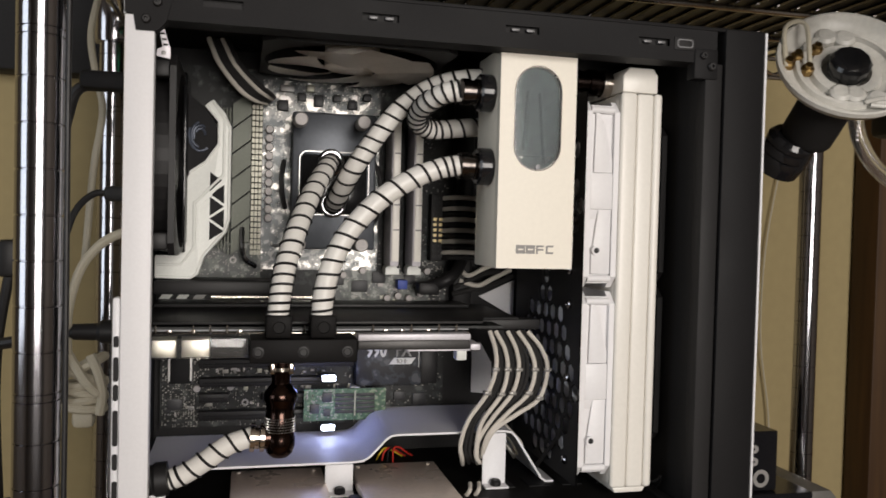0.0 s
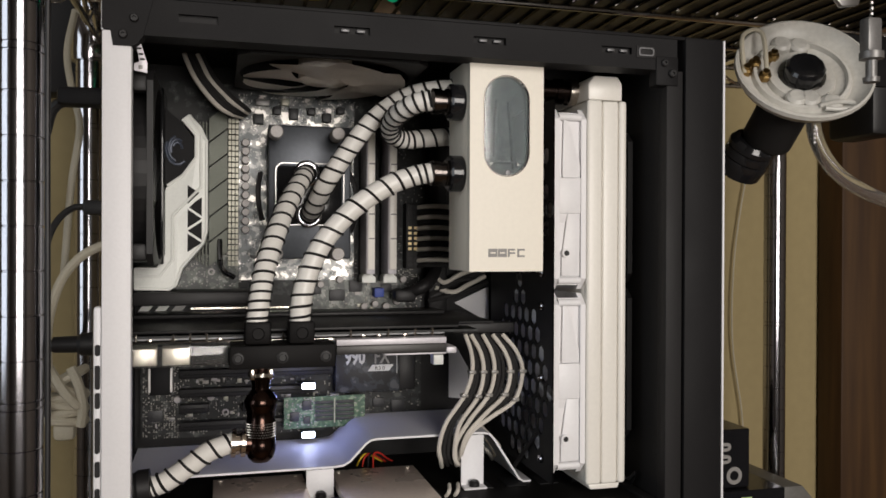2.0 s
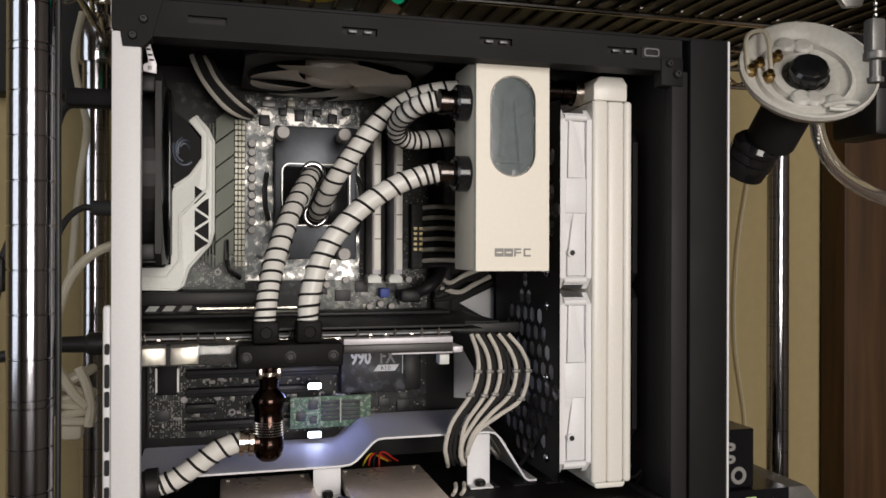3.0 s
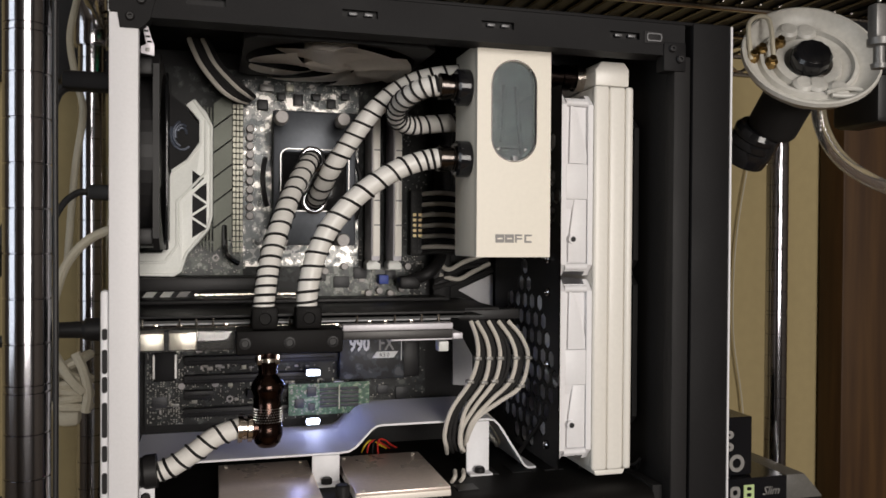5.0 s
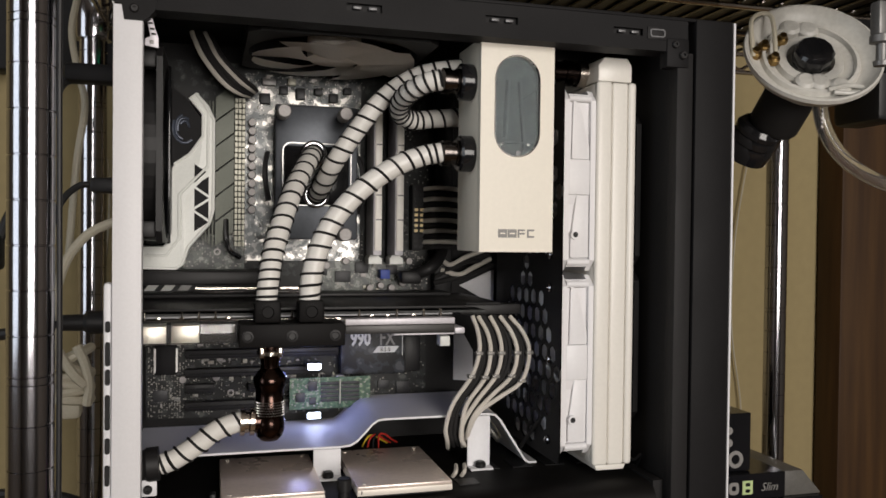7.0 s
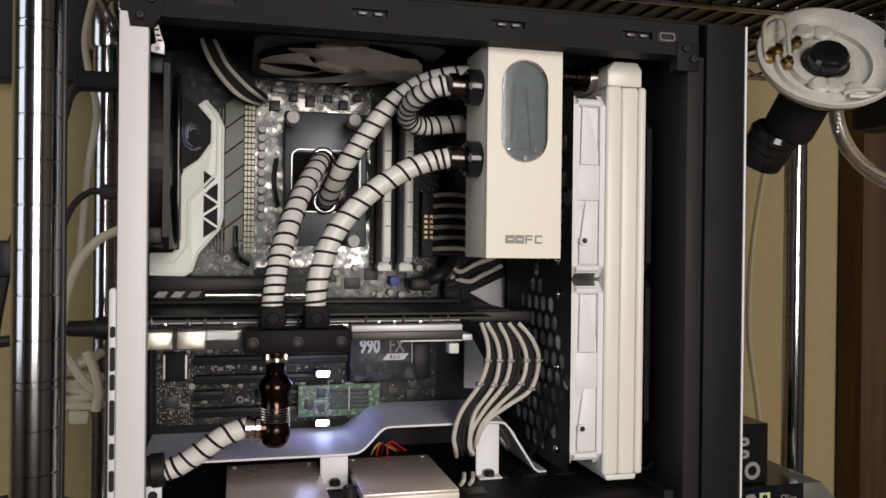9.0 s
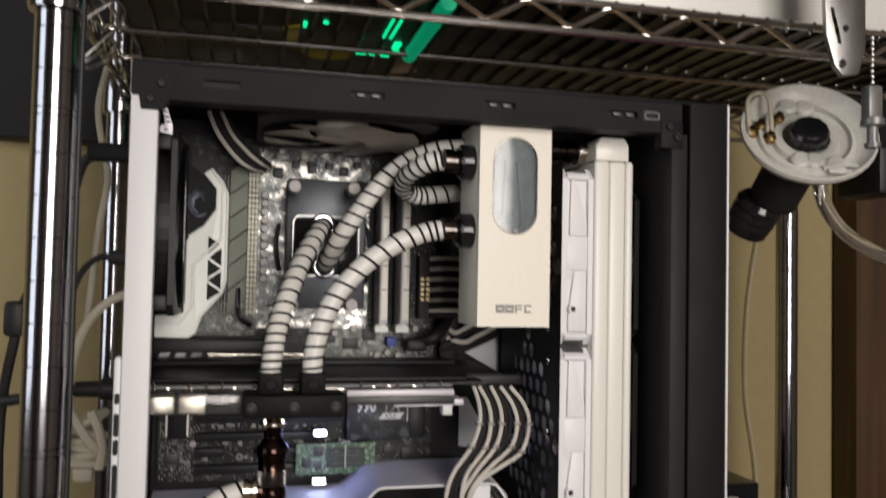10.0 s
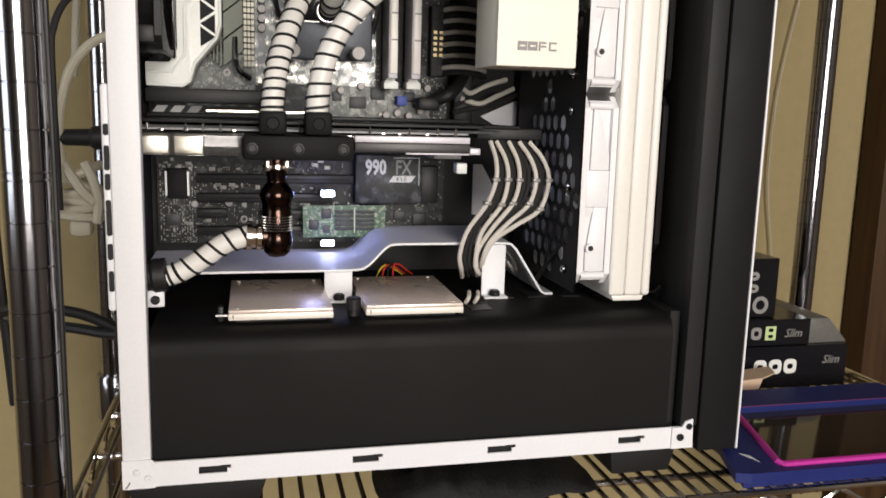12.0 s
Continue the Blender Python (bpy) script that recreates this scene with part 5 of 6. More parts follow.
part("stand", box(0.0585, 0.0625, 0.028, 0.036, 1.1372, 1.1475, 0.001), PLASTIC, pn)

# ---------------------------------------------------------------- sleeved cables


def cables(name, paths, mats, r, label, group="sleeved cables"):
    ob = thing(name, paths[0][0], label, "cable", group)
    for p_, m_ in zip(paths, mats):
        part("strand", sweep(spline(p_, 36), r, 8), m_, ob)
    return ob


key = [((0.262, 1.259), (0.2655, 1.245), (0.265, 1.23), (0.258, 1.212), (0.243, 1.191), (0.238, 1.172), (0.2405, 1.16), (0.246, 1.15)),
       ((0.2665, 1.259), (0.273, 1.245), (0.2742, 1.23), (0.269, 1.211), (0.2535, 1.189), (0.2502, 1.166), (0.254, 1.157), (0.262, 1.151)),
       ((0.276, 1.259), (0.282, 1.245), (0.283, 1.23), (0.2775, 1.212), (0.262, 1.193), (0.2515, 1.175), (0.252, 1.161), (0.258, 1.151)),
       ((0.284, 1.259), (0.293, 1.245), (0.296, 1.23), (0.2905, 1.212), (0.274, 1.197), (0.2605, 1.182), (0.2565, 1.168), (0.259, 1.152)),
       ((0.292, 1.259), (0.302, 1.246), (0.306, 1.23), (0.299, 1.208), (0.281, 1.196), (0.264, 1.184), (0.2575, 1.17), (0.26, 1.153))]
ps, ms = [], []
for i, kx in enumerate(key):
    ps.append([(x, 0.088 - 0.012 * math.sin(math.pi * j / 7) - 0.0012 * i + (0.012 if j == 7 else 0), z) for j, (x, z) in enumerate(kx)])
    ms.append(SLEEVEW)
    if i < 4:
        for w_, dy_ in ((0.36, 0.002), (0.68, 0.0035)):
            ps.append([(a[0] * (1 - w_) + b[0] * w_, 0.0885 + dy_ - 0.012 * math.sin(math.pi * j / 7) - 0.0012 * i + (0.012 if j == 7 else 0), a[1] * (1 - w_) + b[1] * w_) for j, (a, b) in enumerate(zip(kx, key[i + 1]))])
            ms.append(SLEEVEB)
gp = cables("graphics_power_cable", ps, ms, 0.00178, "black and white sleeved cable bending down from the graphics card")
for j in (2, 3):
    for k in range(5):
        x, z0 = key[k][j]
        yc_ = 0.088 - 0.012 * math.sin(math.pi * j / 7) - 0.0012 * k
        part("cable_comb", box(x - 0.0029, x + 0.0029, yc_ - 0.0024, yc_ + 0.004, z0 - 0.0015, z0 + 0.0015, 0.0007), COMBCLEAR, gp)
ps, ms = [], []
for k in range(12):
    z = 1.3125 + 0.0048 * k
    ps.append([(0.243, 0.178, z), (0.25, 0.168, z + 0.0008), (0.262, 0.168, z + 0.001), (0.276, 0.176, z), (0.286, 0.194, z - 0.001)])
    ms.append(SLEEVEW if k % 2 else SLEEVEB)
cables("board_power_cable", ps, ms, 0.0021, "black and white striped sleeved cable into the motherboard")
ps, ms = [], []
for k in range(5):
    o, u = 0.0036 * k, 0.0012 * k
    ps.append([(0.0425 + o * 0.9, 0.148, 1.485), (0.0445 + o, 0.147, 1.479), (0.052 + o, 0.146, 1.4635 + u * 0.3), (0.0665 + o, 0.148, 1.446 + u), (0.0785 + o * 0.8, 0.155, 1.4395 + u * 1.2), (0.0885 + o * 0.4, 0.17, 1.4395 + u)])
    ms.append(SLEEVEW if k in (0, 3) else SLEEVEB)
cables("processor_power_cable", ps, ms, 0.0021, "black and white sleeved cable above the rear cover")
ps = [[(0.262, 0.185, 1.302), (0.27, 0.18, 1.297), (0.285, 0.182, 1.304), (0.305, 0.19, 1.31)], [(0.258, 0.186, 1.286), (0.275, 0.18, 1.296), (0.29, 0.183, 1.3), (0.31, 0.19, 1.298)],
      [(0.262, 0.184, 1.292), (0.278, 0.18, 1.288), (0.292, 0.182, 1.294), (0.312, 0.19, 1.302)], [(0.256, 0.186, 1.28), (0.272, 0.181, 1.284), (0.295, 0.183, 1.29), (0.315, 0.19, 1.296)]]
cables("loose_cable", ps, [SLEEVEW, SLEEVEB, SLEEVEW, SLEEVEB], 0.0022, "tangled black and white sleeved leads under the reservoir")
fc = thing("usb_cable", (0.21, 0.17, 1.29), "thick black cable across the lower motherboard", "cable", "sleeved cables")
part("plug", box(0.219, 0.238, 0.158, 0.176, 1.281, 1.292, 0.003), PLASTIC, fc)
part("lead", sweep(spline([(0.23, 0.167, 1.288), (0.244, 0.16, 1.294), (0.256, 0.168, 1.304), (0.266, 0.185, 1.32)], 24), 0.0055, 12), PLASTIC, fc)
ps = [[(0.186 + 0.004 * k, 0.15 - 0.004 * k, 1.14), (0.188 + 0.004 * k, 0.146, 1.15 + 0.002 * k), (0.194 + 0.004 * k, 0.15, 1.1555), (0.204 + 0.003 * k, 0.155, 1.146), (0.21 + 0.003 * k, 0.16, 1.139)] for k in range(4)]
ps = [[(x, y + 0.01, 1.1385 + (z - 1.1385) * 0.62) for x, y, z in q] for q in ps]
cables("front_panel_leads", ps, [YELLOW, RED, PLASTIC, RED], 0.0008, "thin red, yellow and black leads under the bracket")
ps = [[(0.286, 0.13, 1.172), (0.291, 0.12, 1.166), (0.296, 0.118, 1.158), (0.3, 0.125, 1.15)], [(0.289, 0.13, 1.174), (0.295, 0.12, 1.167), (0.301, 0.118, 1.16), (0.304, 0.125, 1.153)], [(0.284, 0.13, 1.168), (0.288, 0.12, 1.16), (0.294, 0.118, 1.152), (0.298, 0.125, 1.147)]]
cables("spare_leads", ps, [CABLEW, SLEEVEW, SMD], 0.002, "bundle of pale leads behind the bracket")
ps = [[(0.239, 0.062, 1.1375), (0.241, 0.06, 1.142), (0.244, 0.07, 1.144)], [(0.246, 0.062, 1.1375), (0.248, 0.06, 1.142), (0.251, 0.07, 1.144)]]
cables("short_leads", ps, [SLEEVEW, SLEEVEW], 0.0016, "short white leads coming through the shroud")
fw = thing("fan_lead", (0.38, 0.05, 1.14), "thin glossy black fan lead at the radiator's foot", "cable")
part("lead", sweep(spline([(0.376, 0.06, 1.15), (0.384, 0.045, 1.146), (0.389, 0.04, 1.152), (0.39, 0.05, 1.14), (0.386, 0.06, 1.1385)], 24), 0.0012, 6), GLOSSBLACK, fw)

# ---------------------------------------------------------------- cables behind the rear panel


def lead(name, pts, r, material, label, n=30):
    ob = thing(name, pts[0], label, "cable", "cables behind the case")
    part("lead", sweep(spline(pts, n), r, 10), material, ob)
    return ob


c1 = lead("power_lead", [(-0.03, 0.13, 1.441), (-0.05, 0.132, 1.436), (-0.059, 0.14, 1.415), (-0.075, 0.18, 1.38), (-0.103, 0.2, 1.33), (-0.113, 0.2, 1.29), (-0.125, 0.21, 1.2), (-0.12, 0.22, 1.02)], 0.0042, PLASTIC, "black lead with a long dark plug")
part("plug", box(-0.048, -0.002, 0.12, 0.14, 1.4355, 1.4495, 0.004), DARK, c1)
part("inline_block", box(-0.121, -0.105, 0.19, 0.21, 1.291, 1.321, 0.004), PLASTIC, c1)
c2 = lead("signal_lead", [(-0.026, 0.13, 1.3585), (-0.037, 0.13, 1.3585), (-0.048, 0.13, 1.349), (-0.055, 0.13, 1.333), (-0.0575, 0.13, 1.31), (-0.058, 0.135, 1.2)], 0.0026, PLASTIC, "thin black lead bending downwards")
part("plug", box(-0.03, -0.002, 0.122, 0.138, 1.353, 1.3645, 0.003), PLASTIC, c2)
lead("white_lead", [(-0.002, 0.13, 1.334), (-0.016, 0.13, 1.33), (-0.032, 0.13, 1.321), (-0.046, 0.132, 1.303), (-0.054, 0.134, 1.278), (-0.0565, 0.136, 1.255), (-0.056, 0.14, 1.225)], 0.0036, CABLEW, "off-white cable curving down from the rear panel")
lead("white_lead", [(-0.055, 0.25, 1.54), (-0.06, 0.24, 1.5), (-0.052, 0.22, 1.46), (-0.045, 0.21, 1.43), (-0.05, 0.2, 1.38), (-0.056, 0.2, 1.3)], 0.003, CABLEW, "off-white cable hanging beside the post")
c3 = lead("display_lead", [(-0.03, 0.13, 1.2535), (-0.05, 0.135, 1.2535), (-0.07, 0.15, 1.25), (-0.1, 0.17, 1.242), (-0.2, 0.2, 1.225)], 0.0046, PLASTIC, "black display cable with moulded plug")
part("plug", lathe((-0.001, 0.13, 1.2545), (-1, 0, 0), [(0, 0.0085), (0.003, 0.0095), (0.03, 0.0088), (0.033, 0.0065), (0.05, 0.006)], 14), PLASTIC, c3)
kn = thing("cable_knot", (-0.045, 0.15, 1.2), "bundled knot of off-white cable beside the post", "cable", "cables behind the case")
rk = random.Random(9)
for k, (cz_, tilt_) in enumerate(((1.226, 0.5), (1.219, -0.45), (1.212, 0.15), (1.206, -0.2), (1.2, 0.1), (1.194, -0.1))):
    pts = []
    for i in range(9):
        a = 2 * math.pi * i / 8
        pts.append((-0.046 + 0.0145 * math.cos(a), 0.15 + 0.011 * math.sin(a), cz_ + 0.013 * tilt_ * math.cos(a) * (1 + 0.2 * rk.random())))
    part("loop", sweep(spline(pts, 34), 0.0037, 8), CABLEW, kn)
part("loop", sweep(spline([(-0.04, 0.137, 1.236), (-0.034, 0.136, 1.222), (-0.031, 0.137, 1.205), (-0.033, 0.139, 1.19)], 20), 0.0038, 8), CABLEW, kn)
part("loop", sweep(spline([(-0.056, 0.14, 1.236), (-0.05, 0.136, 1.227), (-0.042, 0.134, 1.215), (-0.034, 0.136, 1.206)], 20), 0.0038, 8), CABLEW, kn)
part("wrap", box(-0.054, -0.038, 0.142, 0.158, 1.178, 1.192, 0.004), CABLEW, kn)
lead("dark_lead", [(-0.002, 0.12, 1.105), (-0.03, 0.13, 1.105), (-0.05, 0.14, 1.1065), (-0.09, 0.16, 1.108), (-0.11, 0.16, 1.115), (-0.09, 0.15, 1.122), (-0.05, 0.14, 1.119), (-0.02, 0.13, 1.108)], 0.0042, PLASTIC, "black power cable looping behind the case")
lead("thin_lead", [(-0.0245, -0.034, 1.52), (-0.0248, -0.034, 1.4), (-0.0244, -0.034, 1.25), (-0.0248, -0.034, 1.1), (-0.0245, -0.034, 1.02)], 0.0016, PLASTIC, "thin black lead running down beside the post")
lead("thin_lead", [(-0.045, 0.3, 1.42), (-0.038, 0.32, 1.38), (-0.04, 0.33, 1.32), (-0.05, 0.34, 1.2), (-0.05, 0.34, 1.05)], 0.0012, CABLEW, "thin cream lead hanging against the wall")
cw = thing("wire_coil", (-0.02, 0.0, 1.5), "loose tangle of thin dark wire at the post", "wire")
for k in range(5):
    pts = [(-0.022 + 0.016 * math.cos(i * 0.9 + k) + rk.uniform(-0.004, 0.004), -0.015 + rk.uniform(-0.012, 0.012), 1.497 + 0.022 * math.sin(i * 0.9 + k * 1.3)) for i in range(8)]
    part("strand", sweep(spline(pts, 40), 0.0006, 5), STEEL, cw)

lead("thin_lead", [(0.8, 0.462, 1.47), (0.79, 0.462, 1.43), (0.772, 0.462, 1.32), (0.769, 0.462, 1.2), (0.785, 0.462, 1.096), (0.79, 0.462, 1.02)], 0.0012, CABLEW, "thin cream lead running down the ochre wall")

# ---------------------------------------------------------------- lamp holder hanging at the shelf
lh = thing("lamp_holder", (0.523, 0.02, 1.47), "upturned white porcelain lamp holder with brass terminals and black socket", "lamp holder")
ax = Vector((-0.287, -0.785, 0.541)).normalized()
c0 = Vector((0.528, 0.02, 1.4755))
base = c0 - ax * 0.012
part("dish", lathe(base, ax, [(a * 0.9, r * 0.87) for a, r in [(-0.008, 0.028), (-0.004, 0.04), (0.004, 0.058), (0.012, 0.063), (0.016, 0.0625), (0.0165, 0.0605), (0.012, 0.058), (0.006, 0.052), (0.004, 0.046), (0.008, 0.044), (0.0085, 0.041), (0.004, 0.04), (0.001, 0.032), (0.006, 0.03), (0.0065, 0.022), (-0.002, 0.02), (-0.002, 0)]], 40), PORCELAIN, lh, "white porcelain dish")
side = ax.cross(Vector((0, 0, 1))).normalized()
upv = side.cross(ax).normalized()
part("plug", lathe(base + ax * 0.004 - upv * 0.002, ax, [(0, 0.0145), (0.004, 0.016), (0.012, 0.0158), (0.0145, 0.0138), (0.0152, 0.008), (0.0146, 0)], 11), GLOSSBLACK, lh, "black plug")
for dx, dz in ((-0.036, 0.012), (-0.02, 0.02), (-0.03, -0.002), (-0.044, 0.004)):
    q = base - side * dx + upv * dz
    part("terminal", lathe(q + ax * 0.004, ax, [(0, 0.005), (0.005, 0.005), (0.006, 0.003), (0.009, 0.003), (0.009, 0)], 8), BRASS, lh, "brass terminal")
for dx, dz in ((0.002, -0.0255), (-0.008, -0.0245), (0.018, -0.03), (0.004, 0.034), (-0.01, 0.036)):
    q = base - side * dx + upv * dz
    part("boss", lathe(q + ax * 0.002, ax, [(0, 0.009), (0.004, 0.0085), (0.006, 0.006), (0.006, 0)], 16), PORCELAIN, lh)
part("wire", sweep(spline([base + side * 0.046 + ax * 0.008, base + side * 0.046 + upv * 0.03 + ax * 0.02, base + side * 0.03 + upv * 0.034 + ax * 0.02, base + side * 0.028 + ax * 0.008], 20), 0.0019, 8), CABLEW, lh)
loop_ = [base + side * a_ + upv * b_ + ax * 0.0085 for a_, b_ in ((-0.006, -0.037), (-0.02, -0.033), (-0.032, -0.034), (-0.033, -0.039), (-0.022, -0.0405), (-0.01, -0.0395))]
part("hook", sweep(spline(loop_, 26), 0.0019, 8), PORCELAIN, lh, "white hook in the dish")
dn = Vector((-0.049, 0.651, -0.753)).normalized()
nb = base - ax * 0.004
part("neck", lathe(nb, dn, [(0, 0.0235), (0.01, 0.0235), (0.024, 0.022)], 26), PORCELAIN, lh)
part("shell", lathe(nb + dn * 0.022, dn, [(0, 0.02), (0.004, 0.0212), (0.034, 0.0212), (0.038, 0.019)], 28), RUBBER, lh, "black rubber shell")
s0 = nb + dn * 0.062
part("grip", lathe(s0 + Vector((-0.008, 0, 0.004)), dn, [(0, 0.018), (0.004, 0.0208), (0.008, 0.0208), (0.0095, 0.0195), (0.0125, 0.0208), (0.0165, 0.0208), (0.018, 0.0195), (0.021, 0.0208), (0.026, 0.02), (0.034, 0.019), (0.034, 0)], 28), GLOSSBLACK, lh, "black ribbed grip")
ch = thing("pull_chain", (0.531, -0.045, 1.52), "short chain with a grey plastic lock", "chain")
for i in range(9):
    part("link", lathe((0.531, -0.048, 1.537 - 0.0042 * i), (0, 0, -1), [(0, 0.0004), (0.001, 0.0014), (0.0026, 0.0014), (0.0036, 0.0004)], 8), STEEL, ch)
part("lock", box(0.525, 0.5375, -0.052, -0.042, 1.474, 1.499, 0.002), BARGREY, ch, "grey metal lock")
part("lock_collar", lathe((0.532, -0.047, 1.474), (0, 0, -1), [(0, 0.0085), (0.005, 0.0085), (0.006, 0.004), (0.018, 0.004), (0.0185, 0.006), (0.022, 0.0055)], 18), BARGREY, ch)
for i in range(6):
    part("link", lathe((0.555, 0.04, 1.438 - 0.0035 * i), (0, 0, -1), [(0, 0.0004), (0.001, 0.0013), (0.002, 0.0013), (0.003, 0.0004)], 8), STEEL, ch)
ct = thing("clear_tube", (0.58, 0.07, 1.44), "bent clear plastic tube hanging beside the lamp holder", "tube")
part("tube", sweep(spline([(0.576, 0.07, 1.47), (0.578, 0.07, 1.443), (0.583, 0.07, 1.424), (0.595, 0.07, 1.406), (0.614, 0.07, 1.391), (0.643, 0.07, 1.378), (0.68, 0.07, 1.37), (0.72, 0.07, 1.375)], 40), 0.0065, 14), CLEARPL, ct)
cp = thing("shelf_clamp", (0.493, -0.06, 1.53), "grey metal clamp plate on the shelf edge", "clamp")
part("plate", prism([(0.4775, 1.6), (0.5100, 1.6), (0.5145, 1.575), (0.5145, 1.523), (0.5085, 1.503), (0.4945, 1.501), (0.4880, 1.508), (0.4810, 1.53)], "y", -0.0605, -0.056, 0.0008), STEEL, cp)
part("rivet", lathe((0.494, -0.0605, 1.5095), (0, -1, 0), [(0, 0.0032), (0.001, 0.003), (0.0015, 0)], 14), CHROME, cp)
part("rivet", lathe((0.497, -0.0605, 1.536), (0, -1, 0), [(0, 0.0026), (0.001, 0.002), (0.001, 0)], 12), PLASTIC, cp)
for k in range(3):
    part("slot", prism([(0.484 + 0.002 * k, 1.55 - 0.007 * k), (0.4865 + 0.002 * k, 1.55 - 0.007 * k), (0.489 + 0.002 * k, 1.538 - 0.007 * k), (0.4865 + 0.002 * k, 1.538 - 0.007 * k)], "y", -0.0612, -0.0606), PLASTIC, cp)
bh = thing("dark_bracket", (0.575, 0.02, 1.49), "dark grey plate behind the lamp holder", "bracket")
part("plate", box(0.6, 0.65, 0.06, 0.065, 1.475, 1.52, 0.001), DARK, bh)
part("block", box(0.652, 0.685, 0.08, 0.14, 1.435, 1.52, 0.006), PLASTIC, bh)

# ---------------------------------------------------------------- things on the lower shelf


def carton(x0, x1, y0, y1, z0, z1, label, rz=0.0):
    ob = thing("carton", ((x0 + x1) / 2, (y0 + y1) / 2, z0), label, "box", "black cartons on the shelf")
    part("body", box(x0, x1, y0, y1, z0, z1, 0.0008, 1), BOXBLACK, ob)
    return ob


b1 = carton(0.5, 0.672, 0.165, 0.28, SHELF, SHELF + 0.043, "black printed carton lying on the wire shelf")
part("side_print", box(0.6722, 0.6726, 0.167, 0.278, SHELF + 0.002, SHELF + 0.041), BOXGREY, b1)
for x in (0.572, 0.589, 0.606):
    part("print_ring", plate_with_hole(rounded(x, SHELF + 0.0225, 0.0072, 0.0075, 0.005), rounded(x, SHELF + 0.0225, 0.0032, 0.0026, 0.0018), "y", 0.1645, 0.1649), PRINT, b1)
lettering("Slim", 0.012, GREYPRINT, b1, (0.642, 0.1646, SHELF + 0.024), FACING, shear=0.35)
b2 = carton(0.5, 0.628, 0.168, 0.285, SHELF + 0.0435, SHELF + 0.07, "black printed carton stacked on another")
part("print_patch", box(0.5765, 0.5885, 0.1675, 0.1679, SHELF + 0.0495, SHELF + 0.0635), GREENPRINT, b2)
for z in (0.0533, 0.0597):
    part("print_hole", prism(rounded(0.5825, SHELF + z, 0.0026, 0.0017, 0.0012), "y", 0.1671, 0.16745), BOXBLACK, b2)
lettering("Slim", 0.012, GREYPRINT, b2, (0.598, 0.1676, SHELF + 0.052), FACING, shear=0.35)
part("print_ring", plate_with_hole(rounded(0.5665, SHELF + 0.0565, 0.0058, 0.0062, 0.004), rounded(0.5665, SHELF + 0.0565, 0.0026, 0.0026, 0.0018), "y", 0.1675, 0.1679), GREYPRINT, b2)
wedge = thing("grey_sleeve", (0.65, 0.22, SHELF + 0.0432), "grey folded card sleeve beside the cartons", "sleeve")
part("sleeve", prism([(0.629, SHELF + 0.0432), (0.674, SHELF + 0.0432), (0.674, SHELF + 0.045), (0.652, SHELF + 0.069), (0.629, SHELF + 0.069)], "y", 0.172, 0.27, 0.0008), BOXGREY, wedge)
b3 = carton(0.52, 0.593, 0.178, 0.27, SHELF + 0.0705, SHELF + 0.13, "black fan carton standing on the stack")
for z in (0.108, 0.0955):
    part("print_bar", prism([(0.5525 + 0.0185 * 0.5 + 0.0095 * math.copysign(abs(math.cos(q * 0.3142)) ** 0.5, math.cos(q * 0.3142)), SHELF + z + 0.0045 + 0.0045 * math.sin(q * 0.3142)) for q in range(20)], "y", 0.1775, 0.1779), GREYPRINT, b3)
    part("print_bar", box(0.557, 0.567, 0.1772, 0.17745, SHELF + z + 0.0035, SHELF + z + 0.0055), BOXBLACK, b3)
part("fan_print", plate_with_hole([(0.575 + 0.009 * math.cos(a * 0.3927), SHELF + 0.083 + 0.009 * math.sin(a * 0.3927)) for a in range(16)], [(0.575 + 0.005 * math.cos(a * 0.3927), SHELF + 0.083 + 0.005 * math.sin(a * 0.3927)) for a in range(16)], "y", 0.1775, 0.1779), GREYPRINT, b3)
fl = thing("card_flap", (0.56, 0.13, SHELF + 0.014), "torn tan card lying by the cartons", "card")
part("card", prism([(0.5, 0.14), (0.575, 0.155), (0.568, 0.135), (0.545, 0.122), (0.5, 0.115)], "z", SHELF + 0.026, SHELF + 0.027), CARD, fl)
part("fold", prism([(0.5, SHELF + 0.0), (0.56, SHELF + 0.0), (0.57, SHELF + 0.0258), (0.5, SHELF + 0.0258)], "y", 0.15, 0.151), CARD, fl)
tr = thing("blue_tray", (0.56, 0.03, SHELF), "blue plastic frame with magenta lip and dark glossy pane", "tray")
outer = [(0.419, -0.034), (0.43, -0.0375), (0.68, -0.039), (0.68, 0.128), (0.475, 0.128)]
under = [(0.428, -0.031), (0.676, -0.033), (0.676, 0.124), (0.48, 0.124)]
inner = [(0.4575, -0.03), (0.465, -0.03), (0.67, -0.03), (0.67, 0.088), (0.495, 0.088)]
inner_under = [(0.4575, -0.03), (0.67, -0.03), (0.67, 0.088), (0.495, 0.088)]
inner2 = [(0.461, -0.0265), (0.67, -0.0265), (0.67, 0.088), (0.497, 0.088)]
part("frame", plate_with_hole(outer, inner, "z", SHELF + 0.0065, SHELF + 0.014), BLUE, tr, smooth=False)
part("base_rim", plate_with_hole(under, inner_under, "z", SHELF, SHELF + 0.0063), BLUE, tr, smooth=False)
part("lip", sweep([Vector((0.4905, 0.085, SHELF + 0.0145)), Vector((0.4605, -0.024, SHELF + 0.0145)), Vector((0.4625, -0.0278, SHELF + 0.0145)), Vector((0.668, -0.0285, SHELF + 0.0145))], 0.0028, 10), PINK, tr, "magenta lip")
pane = prism(inner2, "z", SHELF + 0.0, SHELF + 0.002)
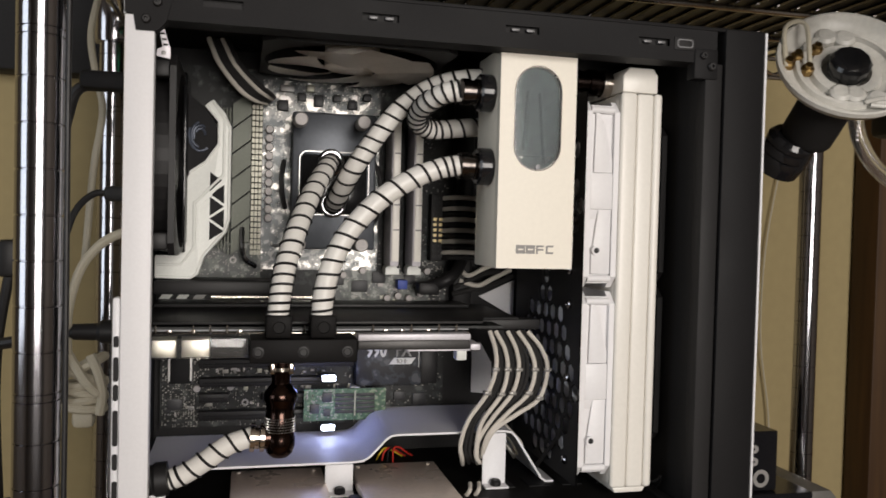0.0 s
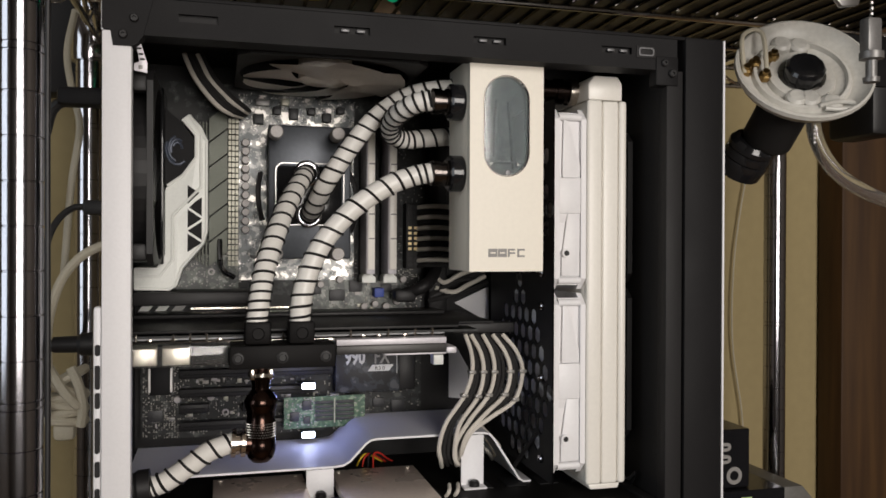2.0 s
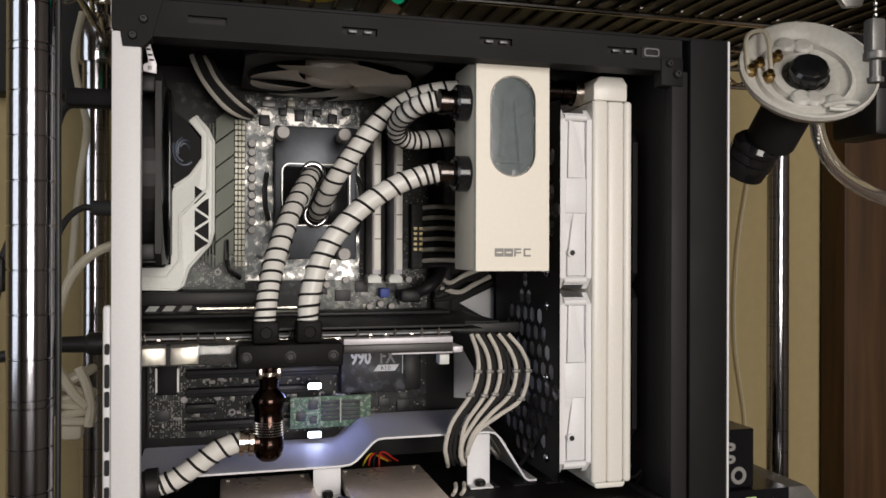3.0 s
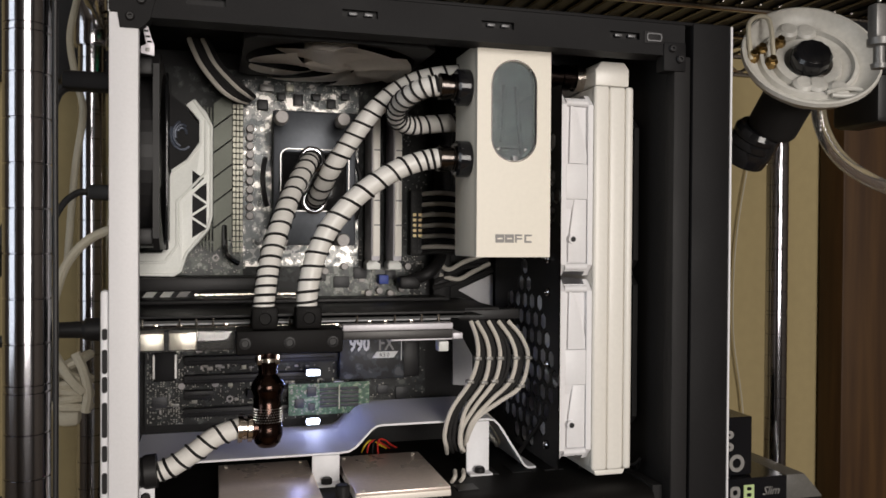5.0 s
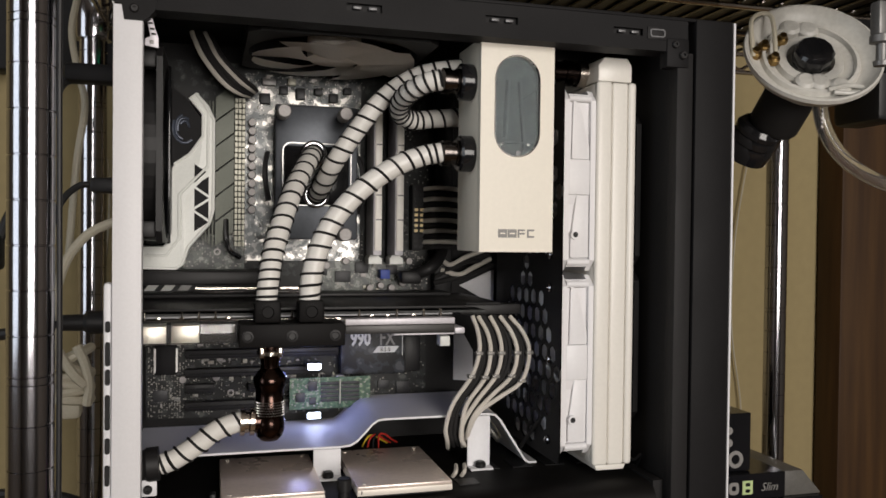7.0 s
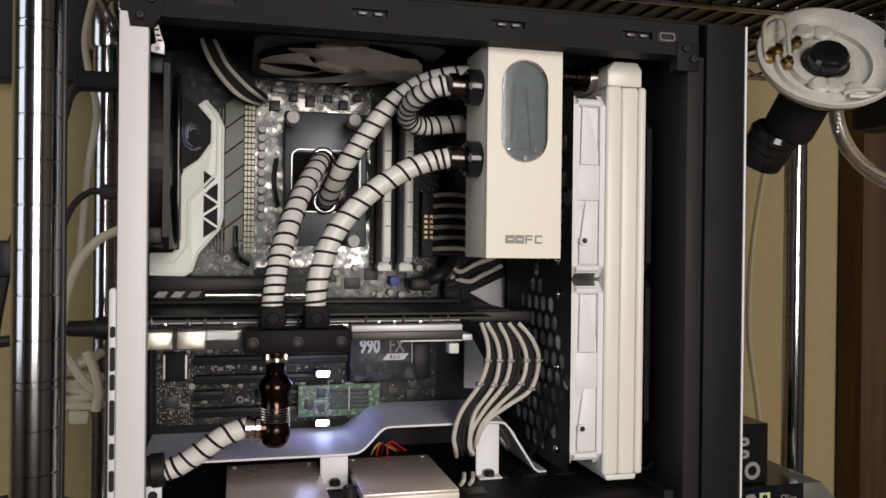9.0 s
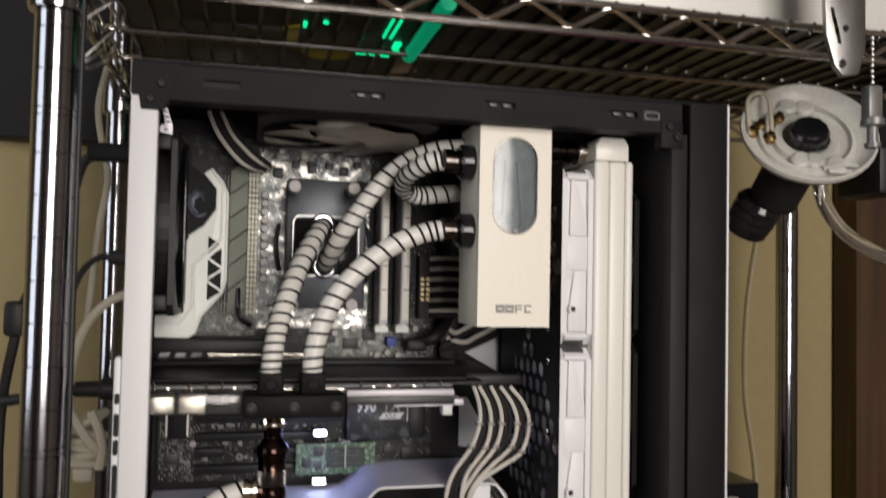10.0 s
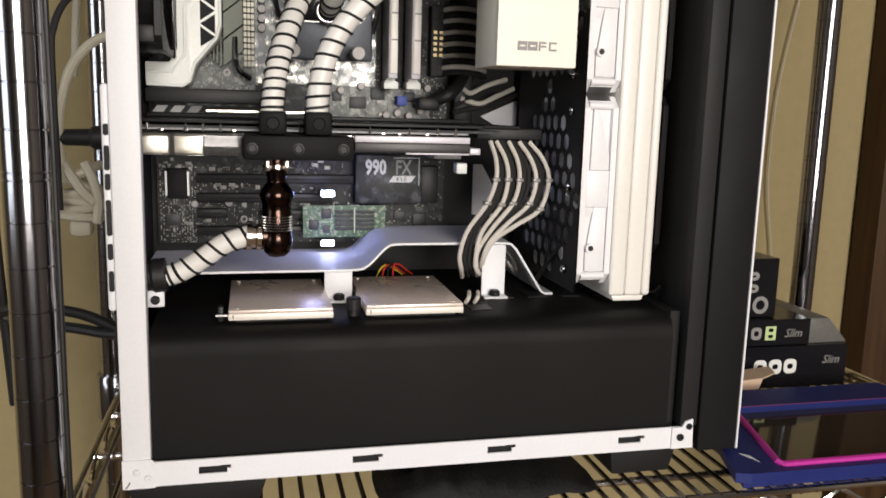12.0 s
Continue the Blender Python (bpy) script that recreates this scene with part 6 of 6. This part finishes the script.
bmesh.ops.rotate(pane, verts=pane.verts, cent=(0.56, -0.0265, SHELF), matrix=Matrix.Rotation(math.radians(3), 3, "X"))
part("pane", pane, SCREEN, tr, "dark glossy pane")
part("lip", cyl((0.4905, 0.087, SHELF + 0.0143), (0.668, 0.087, SHELF + 0.0143), 0.0006, n=8), DULLPINK, tr)
part("print_mark", prism([(0.4405, -0.004), (0.4475, -0.02), (0.4465, -0.008)], "z", SHELF + 0.0142, SHELF + 0.0145), PRINT, tr)
bg_ = thing("plastic_bag", (0.2, 0.1, SHELF), "crumpled black plastic bag under the case", "bag")
bm = bmesh.new()
gx, gy = 26, 12
vv = []
for i in range(gx + 1):
    colv = []
    for j in range(gy + 1):
        x = 0.165 + 0.16 * i / gx
        y0 = -0.043 + 0.2 * max(0.0, x - 0.19)
        y = y0 + (0.164 - y0) * j / gy
        e_ = min(i, gx - i, 5) / 5 * min(j + 1, gy - j + 1, 4) / 4
        colv.append(bm.verts.new((x + 0.004 * noise.noise((x * 60, y * 60, 1)), y + 0.006 * noise.noise((x * 50, y * 50, 4)), SHELF + 0.0008 + e_ * (0.0105 + 0.009 * noise.noise((x * 70, y * 70, 0))))))
    vv.append(colv)
for i in range(gx):
    for j in range(gy):
        bm.faces.new((vv[i][j], vv[i + 1][j], vv[i + 1][j + 1], vv[i][j + 1]))
part("bag", bm, BAG, bg_)

# ---------------------------------------------------------------- things on the upper shelf
US = 1.547
dv = thing("black_device", (0.16, 0.12, US), "black electronic device with green lights on the upper shelf", "device")
part("body", box(0.02, 0.225, 0.04, 0.26, US + 0.0025, US + 0.08, 0.004), PLASTIC, dv)
for x, y, w_, d_ in ((0.181, 0.042, 0.008, 0.058), (0.188, 0.146, 0.008, 0.01), (0.178, 0.15, 0.006, 0.005), (0.166, 0.152, 0.009, 0.003), (0.194, 0.112, 0.006, 0.02), (0.13, 0.072, 0.004, 0.005), (0.115, 0.078, 0.003, 0.012)):
    part("light", box(x, x + w_, y, y + d_, US - 0.0012, US + 0.0002), GREENLED, dv, "green light")
part("yellow_disc", cyl((0.142, 0.158, US - 0.0012), (0.142, 0.158, US + 0.0002), 0.0235, n=28), DULLYELLOW, dv)
part("yellow_tab", prism([(0.099, 0.098), (0.113, 0.088), (0.113, 0.128), (0.105, 0.128)], "z", US - 0.0012, US + 0.0002), DULLYELLOW, dv)
part("green_tube", sweep([Vector((0.21, -0.012, US - 0.0045)), Vector((0.21, 0.05, US - 0.0045)), Vector((0.2105, 0.135, US - 0.0045))], 0.0062, 14), GREENTUBE, dv, "glowing green tube")
part("card_slip", prism([(0.207, 0.145), (0.232, 0.2), (0.207, 0.215)], "z", US - 0.001, US - 0.0003), CARD, dv)
part("tag", box(0.125, 0.175, 0.0375, 0.0398, US - 0.003, US + 0.03), BOXGREY, dv)
for x_ in (0.142, 0.149, 0.156):
    part("tag_print", box(x_, x_ + 0.0045, 0.0371, 0.03745, US + 0.001, US + 0.011), GREYPRINT, dv)
ln = thing("shelf_liner", (0.33, 0.12, US), "thin black liner lying on the upper wire shelf", "liner")
part("sheet", box(PX0 + 0.02, PX1 - 0.02, -0.02, 0.28, US + 0.0003, US + 0.0023), LINER, ln)
sb = thing("white_appliance", (0.42, 0.1, US), "silver white appliance standing on the upper shelf", "appliance")
part("body", box(0.27, 0.66, 0.0, 0.25, US + 0.009, US + 0.12, 0.006), SILVERBOX, sb)
for x in (0.3, 0.62):
    for y in (0.03, 0.22):
        part("foot", cyl((x, y, US + 0.0023), (x, y, US + 0.009), 0.01, n=14), RUBBER, sb)
